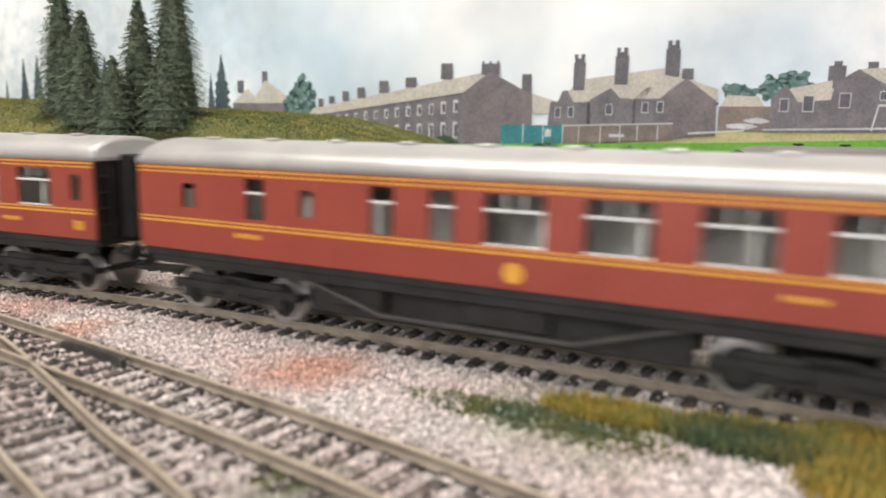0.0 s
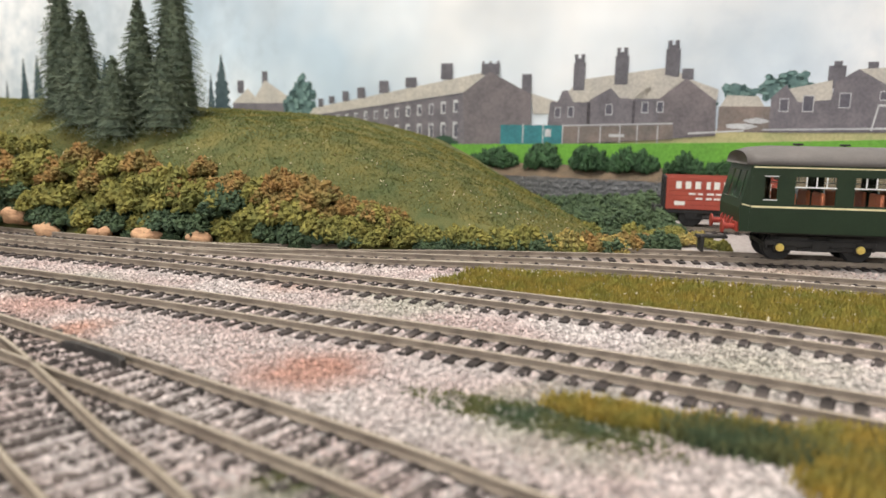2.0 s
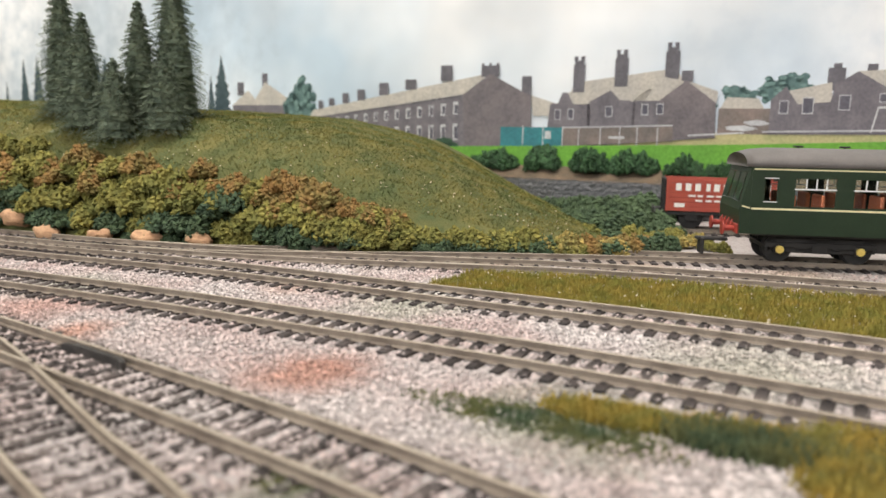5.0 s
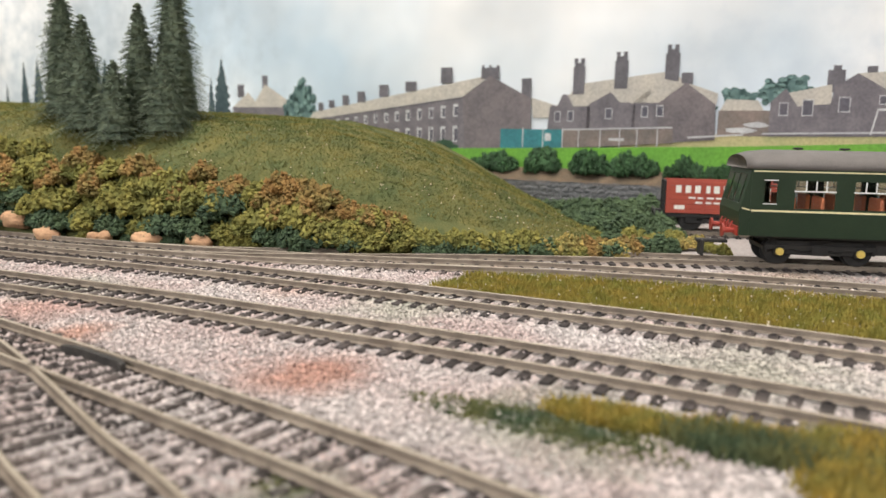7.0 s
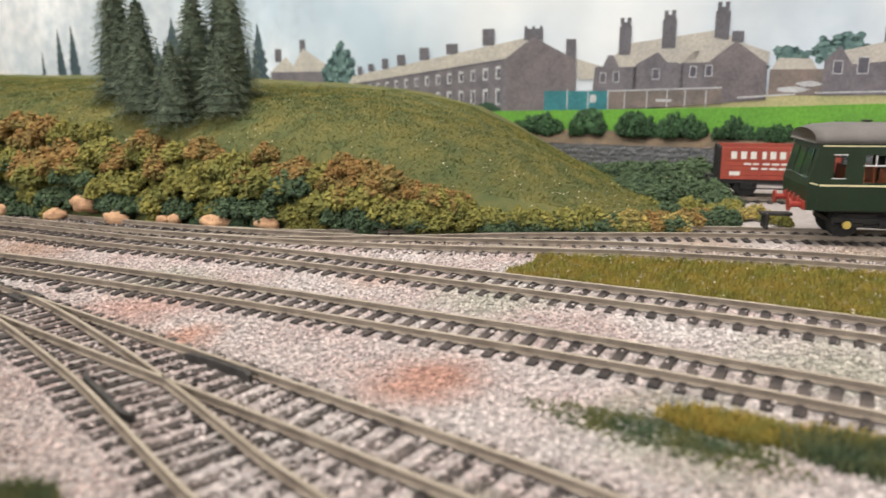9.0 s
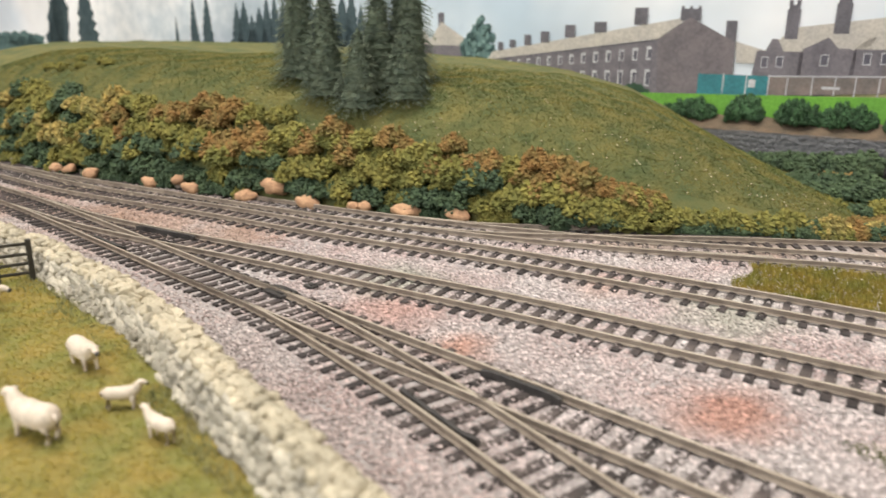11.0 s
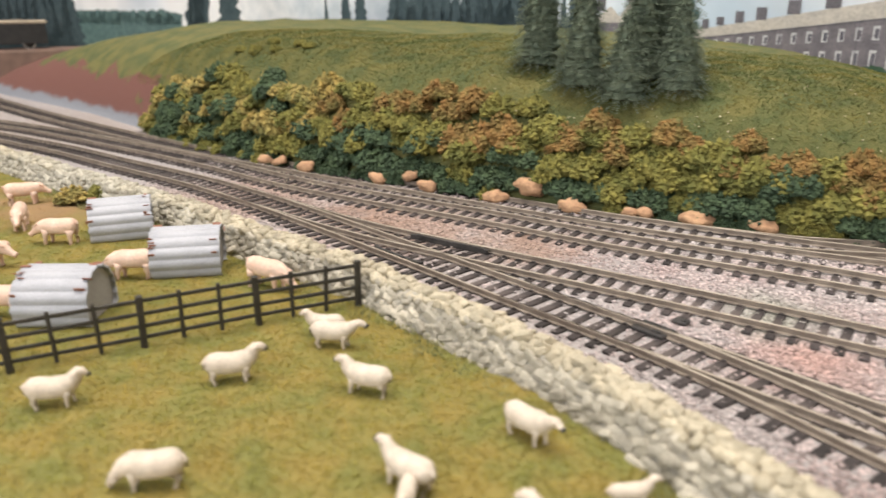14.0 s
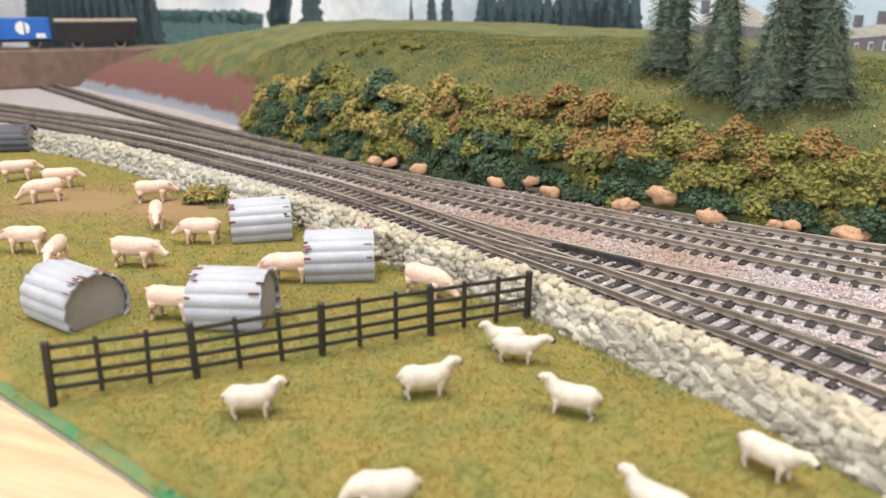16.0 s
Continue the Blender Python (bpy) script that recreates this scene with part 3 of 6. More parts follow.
        for j in range(4):
            add_box(bm, k * (L + 1.0 + j * 1.3), 0, 32.5, 0.9, 15 - 0.5 * (j % 2), 27 - 0.5 * (j % 2), 0.4)
        part("gangway", bm, V["under"], c, "black pleated gangway bellows")
    bm = bmesh.new()
    add_box(bm, 0, 0, 18.2, 2 * L, 2 * W - 1.2, 2.4, 0.2)
    part("underframe", bm, V["under"], c, "black underframe floor")
    for side in (-1, 1):
        bm = bmesh.new()
        add_box(bm, 0, side * (W - 2.2), 15.8, 2 * L - 4, 1.2, 2.8, 0.2)
        part("solebar", bm, V["under"], c, "black solebar under the side")
        for a, b in (((-52, 15), (-26, 7.5)), ((52, 15), (26, 7.5)), ((-26, 7.5), (26, 7.5))):
            bm = bmesh.new()
            add_box(bm, (a[0] + b[0]) / 2, side * (W - 3.5), (a[1] + b[1]) / 2, math.dist(a, b), 0.9, 1.0, m=Matrix.Rotation(-math.atan2(b[1] - a[1], b[0] - a[0]), 4, "Y"))
            part("truss_rod", bm, V["truss"], c, "dark grey truss rod")
        # two equipment boxes; the 104 mm plate is added for the shade beneath
        for cx, cy, cz, sx, sy, sz in ((8, 9, 11, 22, 7, 6), (-34, 10, 11.5, 16, 5, 7), (0, 8, 9.8, 104, 3, 10.4)):
            bm = bmesh.new()
            add_box(bm, cx, side * cy, cz, sx, sy, sz, 0.4)
            part("equipment_box", bm, V["under"], c, "black underframe box, the longest added as shade")
    bm = bmesh.new()
    add_box(bm, 0, 0, 20.2, 2 * L - 4, 2 * W - 3, 0.8)
    add_box(bm, 0, 6, 32, 2 * L - 4, 0.6, 22)
    for k in range(10):
        add_box(bm, -100 + k * 22 + 8, -5, 29, 1.2, 20, 16)
        add_box(bm, -100 + k * 22 + 5, -6, 24, 5, 18, 6, 0.5)
    part("interior", bm, V["inside"], c, "brown moulded seating inside")
    for k in (-1, 1):
        bogie(c, k * (L - 31), 34)
    return c


REAR = coach("maroon passenger coach with yellow lining, grey roof, last of the train")
AHEAD = coach("maroon passenger coach with yellow lining coupled ahead of another")


def railcar():
    """Dark green diesel railcar; x runs from its cab backwards."""
    L, W = 232.0, 18.2
    c = thing("diesel_railcar", place(106.5, 364.6, 0, 0, 0, -2.4), "dark green diesel railcar with cream lines and grey roof", "railcar")
    holes = [(10, 15.3, 27.8, 38.2)] + [(22.7 + 24.3 * k, 39.4 + 24.3 * k, 26.0, 38.2) for k in range(8)]
    for side in (-1, 1):
        bm = bmesh.new()
        side_wall(bm, 4.5, L, 13.5, 43.0, holes, side * W)
        part("side", bm, V["green"], c)
        bm = bmesh.new()
        for z, h in ((24.7, 0.85), (42.0, 0.6)):
            add_box(bm, (L + 5) / 2, side * (W + 0.44), z, L - 5, 0.08, h)
        for a, z in ((0.2, 25.2), (4.0, 42.8)):
            add_box(bm, a + 3, side * (W + 0.2), z, 4.5, 0.3, 0.6, m=Matrix.Rotation(math.radians(14), 4, "Y"))
        part("lining", bm, V["cream"], c, "cream lining along the side")
        for n, (a, b, z0, z1) in enumerate(holes):
            bm = bmesh.new()
            add_box(bm, (a + b) / 2, side * (W - 0.1), (z0 + z1) / 2, b - a, 0.15, z1 - z0)
            pane = part("window", bm, V["glass"], c)
            pane.visible_shadow = False
            bm = bmesh.new()
            if n:
                add_box(bm, (a + b) / 2, side * (W + 0.25), 33.6, b - a + 0.6, 0.35, 0.55)
                for k in (0.27, 0.52, 0.77):
                    add_box(bm, a + (b - a) * k, side * (W + 0.2), 35.9, 0.55, 0.3, 4.4)
            else:
                for z in (z0, z1):
                    add_box(bm, (a + b) / 2, side * (W + 0.25), z, b - a + 0.6, 0.35, 0.4)
            part("window_bar", bm, V["chrome"], pane, "white sliding window bars")
    # cab end, raked back above the waist
    bm = bmesh.new()
    prof = [(0.6, 13.5), (0.0, 24.0), (4.0, 42.5), (6.0, 43.0), (6.0, 13.5)]
    a = [bm.verts.new((x, -W - 0.3, z)) for x, z in prof]
    b = [bm.verts.new((x, W + 0.3, z)) for x, z in prof]
    for i in range(len(prof)):
        j = (i + 1) % len(prof)
        bm.faces.new((a[i], a[j], b[j], b[i]))
    bm.faces.new(a)
    bm.faces.new(b[::-1])
    part("cab_end", bm, V["green"], c, "raked dark green cab front")
    for y in (-10.5, 0, 10.5):
        bm = bmesh.new()
        add_box(bm, 1.85, y, 34.0, 0.5, 8.6, 13, 0.2, m=Matrix.Rotation(math.radians(12.2), 4, "Y"))
        part("cab_window", bm, V["glass"], c)
    bm = bmesh.new()
    add_box(bm, (L + 6) / 2, 0, 31, 1.0, 2 * W - 1.5, 24)
    add_box(bm, L - 0.5, 0, 28, 1.0, 2 * W - 1.5, 29)
    part("bulkhead", bm, V["green"], c)
    bm = bmesh.new()
    arched_roof(bm, 1.8, L, W + 0.7, 43.0, 51.2, 3.0, 13.0)
    part("roof", bm, V["dmuroof"], c, "matt dark grey roof", smooth=True)
    for x in (28, 48, 92, 136, 180):
        bm = bmesh.new()
        add_cyl(bm, Matrix.Translation((x, 0, 51.2)), 0.5, 0.5, 1.2, 8)
        add_box(bm, x, 0, 51.9, 4.2, 2.4, 0.9, 0.3)
        part("roof_ventilator", bm, V["under"], c)
    bm = bmesh.new()
    add_box(bm, L / 2 + 3, 0, 14.2, L - 8, 2 * W - 2, 3.2, 0.3)
    for x, w in ((86, 36), (128, 30), (164, 24)):
        add_box(bm, x, 0, 9.0, w, 2 * W - 6, 8, 0.5)
    add_box(bm, L / 2 + 3, 0, 9.5, L - 26, 22, 8, 0.5)
    part("underframe", bm, V["under"], c)
    bm = bmesh.new()
    add_box(bm, 0.6, 0, 15.2, 1.2, 2 * W - 3, 4.2, 0.2)
    for y in (-11.5, 11.5):
        add_cyl(bm, Matrix.Translation((-2.4, y, 15)) @ Matrix.Rotation(math.radians(90), 4, "Y"), 1.5, 1.2, 5, 14)
        add_cyl(bm, Matrix.Translation((-5.0, y, 15)) @ Matrix.Rotation(math.radians(90), 4, "Y"), 3.0, 3.0, 0.8, 18)
        for dy in (-3.2, 3.4):
            add_cyl(bm, Matrix.Translation((-0.9, y * 0.55 + dy, 17.0)) @ Matrix.Rotation(math.radians(15), 4, "Y"), 0.35, 0.35, 4, 8)
    part("buffer_beam", bm, V["buffer"], c, "red buffer beam with round buffers and pipes")
    bm = bmesh.new()
    add_box(bm, -7, 0, 8.5, 14, 5, 1.5, 0.3)
    add_box(bm, -11.5, 0, 5.2, 1.4, 9.0, 7.5, 0.2)
    part("coupling", bm, V["under"], c, "black tension-lock coupling")
    bm = bmesh.new()
    add_box(bm, L / 2 + 3, 0, 17.0, L - 10, 2 * W - 3, 0.8)
    for k in range(17):
        x = 20 + k * 12.15
        for y in (-9.5, 9.5):
            add_box(bm, x, y, 21, 6.0, 13, 4.5, 0.8)
            add_box(bm, x + 3.4, y, 26, 1.8, 13, 10, 0.7)
    part("seats", bm, V["seat"], c, "orange moulded seats")
    for x in (37, L - 37):
        bogie(c, x, 34, V["axle"], DARK_WHEELSET)
    return c


railcar()


def plank_wagon():
    """Red seven-plank open wagon."""
    c = thing("open_wagon", place(132.5, 477.5, 0, 0, 0, -7), "red oxide plank-sided open wagon with white lettering", "wagon")
    for side in (-1, 1):
        bm = bmesh.new()
        for k in range(7):
            add_box(bm, 0, side * 14.6, 11.0 + 2.78 * k + 1.35, 66, 1.1, 2.62, 0.15)
        for x in (-32, -11, 11, 32):
            add_box(bm, x, side * 15.3, 20.5, 1.6, 0.5, 19, 0.1)
        part("plank_side", bm, V["wagonred"], c)
        bm = bmesh.new()
        for n, x in enumerate((-26, -20.5, -15, -9.5, -4.2, 1.2, 6.6, 14.5, 19.0, 24)):
            add_box(bm, x, side * 15.24, 25.6, 3.2, 0.1, 4.4)
        for row, z in enumerate((20.4, 17.6)):
            for k in range(9 if row == 0 else 6):
                add_box(bm, -18 + k * 5.2 + 4 * row, side * 15.24, z, 4.0, 0.1, 1.1)
        add_box(bm, -25, side * 15.24, 14.6, 6, 0.1, 2.4)
        part("lettering", bm, V["white"], c, "white lettering shown as plain bars")
    for k in (-1, 1):
        for j in range(7):
            bm = bmesh.new()
            add_box(bm, k * 33, 0, 11.0 + 2.78 * j + 1.35, 1.2, 28, 2.62, 0.15)
            part("plank", bm, V["under"], c, "dark end plank")
        for y in (-13, -5, 5, 13):
            bm = bmesh.new()
            add_box(bm, k * 33.9, y, 20, 0.8, 1.8, 20, 0.1)
            part("end_strap", bm, V["under"], c, "black iron end strap")
        for y in (-11.5, 11.5):
            bm = bmesh.new()
            add_cyl(bm, Matrix.Translation((k * 36.5, y, 10)) @ Matrix.Rotation(math.radians(90), 4, "Y"), 1.2, 1.2, 5.4, 12)
            add_cyl(bm, Matrix.Translation((k * 39, y, 10)) @ Matrix.Rotation(math.radians(90), 4, "Y"), 2.8, 2.8, 0.7, 16)
            part("buffer", bm, V["under"], c, "black round buffer")
    bm = bmesh.new()
    add_box(bm, 0, 0, 9.6, 66, 27, 2.4, 0.2)
    for side in (-1, 1):
        for x in (-17.5, 17.5):
            add_box(bm, x, side * 12, 7, 7, 1.6, 4.5, 0.3)
        add_box(bm, 0, side * 13, 5.5, 34, 0.7, 0.8, 0.1)
    part("underframe", bm, V["under"], c)
    bm = bmesh.new()
    add_box(bm, 0, 0, 25.5, 63, 27, 2.5, 0.8)
    part("load", bm, V["under"], c, "dark coal load")
    for x in (-17.5, 17.5):
        shared("wheelset", DARK_WHEELSET, c, place(x, 0, 6.35))


plank_wagon()


N_SOIL = mat("embankment_soil", (0.2, 0.13, 0.1), (0.15, 0.1, 0.08), 0.95, scale=80, fine=900, bump=0.8, depth=0.001)


def far_wagons():
    """Blue wagon and a sheeted van standing on the raised line beyond the hill."""
    bm = bmesh.new()
    add_box(bm, 0, 0, 20, 330, 44, 46, 3)
    bed = part("raised_trackbed", bm, N_SOIL, None, m=place(-1015, 690, -1, 0, 0, 50))
    tagged(bed, "brown embankment carrying a raised line behind the hill", "embankment", kind="structure")
    at = place(-1030, 664, 42, 0, 0, 50)
    c = thing("open_wagon", at, "bright blue open wagon with a white round emblem", "wagon")
    bm = bmesh.new()
    add_box(bm, 0, 0, 23, 78, 31, 24, 0.6)
    for x in (-36, -12, 12, 36):
        add_box(bm, x, -15.8, 23, 1.6, 0.8, 24, 0.2)
    part("body", bm, V["blue"], c)
    bm = bmesh.new()
    add_cyl(bm, Matrix.Translation((10, -15.7, 24)) @ Matrix.Rotation(math.radians(90), 4, "X"), 7.5, 7.5, 0.3, 24)
    add_box(bm, 28, -15.7, 15, 10, 0.3, 5)
    part("emblem", bm, V["white"], c, "white round emblem and panel")
    bm = bmesh.new()
    add_box(bm, 0, 0, 9.5, 78, 27, 3, 0.3)
    for x in (-20, 20):
        add_box(bm, x, -12, 6, 10, 2, 6, 0.3)
    part("underframe", bm, V["under"], c)
    for x in (-20, 20):
        shared("wheelset", WHEELSET, c, place(x, 0, 6.35))
    c = thing("covered_van", at @ place(90, 0, 0), "dark van with a tan canvas roof beside the blue wagon", "van")
    bm = bmesh.new()
    add_box(bm, 0, 0, 18, 88, 30, 24, 0.5)
    part("body", bm, V["under"], c)
    bm = bmesh.new()
    add_box(bm, 0, 0, 31.5, 92, 32, 4, 1.2)
    part("roof", bm, V["tan"], c, "tan canvas roof")
    for x in (-24, 24):
        shared("wheelset", WHEELSET, c, place(x, 0, 6.35))


far_wagons()
# the printed backscene: a flat board with the picture in flat printed shapes
def sky_mat():
    # the first patch greys the sky's left: edge shading put into the print colour
    m = mat("printed_sky", (0.5, 0.6, 0.7), (0.86, 0.85, 0.86), 0.85, scale=3.2, fine=9, bump=0, lo=0.36, hi=0.55, spec=0.1, patches=((-500, 802, 240, (0.36, 0.43, 0.5)), (-420, 773, 60, (0.6, 0.62, 0.66)), (190, 551, 110, (0.5, 0.57, 0.66))))
    return m


def ink(name, c, c2=None, scale=60):
    return mat("print_" + name, c, c2, 0.85, scale=scale, fine=500, bump=0, spec=0.15)


INK = dict(
    brick=ink("brick", (0.2, 0.182, 0.2), (0.148, 0.137, 0.154), 70), gable=ink("gable", (0.205, 0.178, 0.187), (0.15, 0.135, 0.145), 50),
    slate=ink("slate", (0.52, 0.48, 0.43), (0.44, 0.41, 0.38)), stack=ink("stack", (0.165, 0.155, 0.175), (0.125, 0.12, 0.135)),
    pale=ink("pale", (0.56, 0.56, 0.57), (0.42, 0.42, 0.44)), dark=ink("dark", (0.1, 0.1, 0.125), (0.14, 0.13, 0.15)),
    teal=ink("teal", (0.06, 0.24, 0.26), (0.05, 0.17, 0.2)), fence=ink("fence", (0.25, 0.2, 0.18), (0.17, 0.15, 0.14)),
    straw=ink("straw", (0.52, 0.46, 0.25), (0.4, 0.4, 0.2)), field=ink("field", (0.17, 0.4, 0.06), (0.14, 0.33, 0.06), 30),
    tree=ink("tree", (0.14, 0.22, 0.21), (0.09, 0.15, 0.15), 130), treelight=ink("tree_light", (0.2, 0.31, 0.29), (0.15, 0.24, 0.23), 130), fir=ink("fir", (0.075, 0.105, 0.115), (0.05, 0.075, 0.085), 90), shrub=ink("shrub", (0.07, 0.12, 0.08), (0.04, 0.08, 0.05)),
)


def back_pose():
    return place(BACK[0], BACK[1], 0, 0, 0, math.degrees(SLOPE))


def build_backscene():
    board = thing("backscene", back_pose(), "printed backscene board of terraced brick houses under a cloudy sky", "backscene", kind="structure")
    bm = bmesh.new()
    add_box(bm, -700, 5, 130, 2500, 8, 340)
    part("board", bm, sky_mat(), board, "pale cloudy sky print")
    depth = [0]

    def flat(name, polys, ink_name, label=""):
        """One printed patch: polygons of run and height, each sheet a hair in front of the last."""
        bm = bmesh.new()
        depth[0] += 1
        y = 1.0 - 0.06 * depth[0]
        for poly in polys:
            vs = [bm.verts.new((s, y, z)) for s, z in poly]
            bm.faces.new(vs)
        return part(name, bm, INK[ink_name], board, label)

    def rect(s0, s1, z0, z1):
        return [(s0, z0), (s1, z0), (s1, z1), (s0, z1)]

    def blob(s, z, rx, rz, n=26, seed=1):
        rng = random.Random(seed)
        return [(s + rx * math.cos(2 * math.pi * k / n) * rng.uniform(0.78, 1.12), z + rz * math.sin(2 * math.pi * k / n) * rng.uniform(0.78, 1.12)) for k in range(n)]

    def fir(s, z0, z1, half, seed):
        rng = random.Random(seed)
        n = 26
        left = [(s - half * (1 - (k / n) ** 2.1) * (rng.uniform(0.86, 1.16) if k % 2 else rng.uniform(0.62, 0.86)), z0 + (z1 - z0) * k / n) for k in range(n)]
        right = [(s + half * (1 - (k / n) ** 2.1) * (rng.uniform(0.86, 1.16) if k % 2 else rng.uniform(0.62, 0.86)), z0 + (z1 - z0) * k / n) for k in range(n)]
        return left + [(s, z1)] + right[::-1]

    def crown(name, lumps, label=""):
        """A printed tree: dark mass of small rough clumps, lighter clumps over it."""
        rng = random.Random(len(lumps) + int(lumps[0][0]))
        dark, light = [], []
        for s, z, rx, rz in lumps:
            dark.append(blob(s, z, rx * 0.8, rz * 0.8, seed=rng.randint(0, 999)))
            for k in range(16):
                a, q = rng.uniform(0, 2 * math.pi), rng.uniform(0.45, 0.95)
                dark.append(blob(s + rx * q * math.cos(a), z + rz * q * math.sin(a), rx * rng.uniform(0.16, 0.3), rz * rng.uniform(0.16, 0.3), 11, rng.randint(0, 999)))
                if k % 2:
                    light.append(blob(s + rx * q * 0.8 * math.cos(a) - rx * 0.12, z + rz * q * 0.8 * math.sin(a) + rz * 0.15, rx * rng.uniform(0.1, 0.22), rz * rng.uniform(0.1, 0.2), 9, rng.randint(0, 999)))
        flat(name, dark, "tree", label)
        flat(name, light, "treelight", "paler leaf clumps of the tree print")

    # distant trees along the skyline
    rng = random.Random(5)
    flat("printed_trees", [blob(s, 74, 24, 9 + 3 * rng.random(), seed=int(s)) for s in range(-1230, -940, 26)] + [rect(-1250, -925, 0, 73)], "tree", "blue-green distant treeline print")
    flat("printed_firs", [fir(s, 20, z1, w, int(-s)) for s, z1, w in ((-633, 106, 7), (-601, 131, 12), (-577, 134, 14), (-318, 108, 8), (-304, 126, 16))], "fir", "dark conifer print")
    flat("printed_firs", [fir(s, 20, rng.uniform(108, 136), rng.uniform(13, 24), int(-s)) for s in range(-527, -340, 12)], "fir", "dark conifer print")
    flat("printed_firs", [fir(-816, 0, 168, 32, 816), blob(-882, 92, 27, 44, 40, 12), blob(-874, 112, 22, 26, 30, 13), blob(-890, 76, 24, 30, 30, 14)] + [fir(s, -30, rng.uniform(140, 190), 45, int(-s)) for s in range(-1750, -1230, 34)], "fir", "dark conifer print")
    crown("printed_tree", [(196, 88, 14, 10), (172, 85, 12, 9), (208, 91, 13, 9), (150, 79, 9, 6)], "teal-green tree print behind the roofs")
    # house among trees behind the hill
    flat("printed_chimney", [rect(-284, -276, 88, 100), rect(-253.5, -247, 94, 108)], "stack")
    flat("printed_roof", [[(-292, 77), (-271, 92.5), (-262, 84), (-250, 100), (-222, 84), (-224, 78)]], "slate")
    flat("printed_wall", [rect(-290, -222, 55, 78.5)], "brick")
    crown("printed_tree", [(-208, 86, 15, 18), (-218, 76, 12, 14), (-202, 70, 14, 14)], "teal-green tree print")
    # pasture
    flat("printed_grass", [[(-110, 20), (-110, 43), (47, 48), (133, 57.5), (266, 64), (480, 74), (480, 20)]], "straw", "straw-coloured grass print")

    # right-hand houses
    def windows(rows, name="printed_window"):
        flat(name, [rect(s - w / 2 - 0.5, s + w / 2 + 0.5, z - h / 2 - 0.6, z + h / 2 + 0.6) for s, z, w, h in rows], "pale")
        flat(name, [rect(s - w / 2, s + w / 2, z - h / 2, z + h / 2) for s, z, w, h in rows], "dark")

    flat("printed_wall", [rect(160, 196, 58, 76)], "fence")
    flat("printed_roof", [[(161, 76), (165, 84), (186, 83), (190, 76)]], "slate")
    flat("printed_car", [blob(175, 62, 11, 2.2, seed=20), blob(238, 63.5, 12, 2.4, seed=21), blob(186, 66, 8, 2, seed=22)], "pale")
    flat("printed_chimney", [rect(228, 238.5, 88, 103), rect(231, 236, 101, 106), rect(251, 257, 99, 105)], "stack")
    flat("printed_roof", [[(200, 87), (231, 93.5), (232, 80), (206, 78)], [(246, 100.5), (330, 104), (336, 88), (264, 88)]], "slate")
    flat("printed_wall", [[(194, 58), (194, 82), (203, 91), (211, 79), (231, 80.5), (233, 92), (246, 100.5), (266, 88), (336, 88), (336, 60)]], "brick", "dark brick house print")
    windows([(202.5, 77, 5, 8), (217.5, 78, 6, 10), (239.5, 80, 6, 9), (263, 83, 6, 5), (290, 78, 7, 9), (315, 78, 7, 9)])
    flat("printed_pole", [[(256, 60), (257, 60), (260, 77), (259, 77)], rect(259, 275, 76, 77.5)], "pale")
    # semi-detached pair with tall stacks
    flat("printed_roof", [[(20, 70), (18, 86), (38, 80), (45, 79), (45, 70)], [(40, 78), (57, 96), (94, 100.5), (126, 104.5), (137, 96), (159, 88), (158, 78)]], "slate", "pale slate roof print")
    flat("printed_chimney", [rect(52, 61, 88, 109), rect(53, 60, 108, 112), rect(84, 94, 92, 113), rect(85, 93, 112, 116), rect(121, 131, 97, 117), rect(122, 130, 116, 120), rect(133, 141, 95, 103)], "stack", "tall brick chimney stack print")
    flat("printed_wall", [[(31, 46), (34, 78.5), (37, 80), (40, 79), (44, 88), (48, 88), (53, 79), (66.5, 79), (66.5, 46)], [(63, 46), (64, 80), (81.5, 89.5), (101, 79.5), (101, 50)], [(98, 50), (99, 81.5), (118, 81.5), (136.7, 96), (158, 80), (159, 55)]], "brick", "dark brick house print")
    flat("printed_roof", [[(48, 88), (53, 79.5), (66, 79.5), (62, 87)], [(82, 89.5), (89, 82), (109, 82), (112, 90)], [(99, 82), (118, 81.7), (135, 95.5), (120, 99)]], "slate")
    flat("printed_gable", [[(118, 54), (118, 81.5), (136.7, 95.5), (158, 80), (159, 55)]], "gable")
    windows([(40.5, 71, 4, 7), (51, 71.5, 4, 7), (81, 73.5, 4.5, 7), (108, 75, 4, 7), (119, 75.5, 4, 7)])
    flat("printed_pots", [[(s + d - 1.1, z), (s + d + 1.1, z), (s + d + 1.6, z + 4.2), (s + d - 1.6, z + 4.2)] for s, z in ((56.5, 111), (89, 115), (126, 119)) for d in (-2.6, 2.6)], "stack", "chimney pot print")
    # terrace in perspective
    flat("printed_roof", [[(-199, 66.5), (-41.6, 87), (-17.5, 104), (-193, 74)]], "slate", "pale slate terrace roof print")
    flat("printed_chimney", [rect(s - w * 0.36, s + w * 0.36, z0, z1) for s, z0, z1, w in ((-185, 75, 82.5, 7), (-173, 78, 84.5, 8), (-158, 80, 89, 9), (-141.5, 82.5, 92, 11), (-118, 87, 97.5, 13), (-91, 91.5, 100, 15), (-57, 98, 111, 15), (-17.5, 101, 110, 22), (14, 84, 101, 11))]
         + [rect(-25 + 6.5 * k, -23 + 6.5 * k, 109, 112) for k in range(3)], "stack", "dark chimney stack print")
    flat("printed_wall", [[(-199, 50), (-199, 66.5), (-41.6, 86.8), (-39.5, 44.5), (-120, 44)]], "brick", "dark brick terrace print")
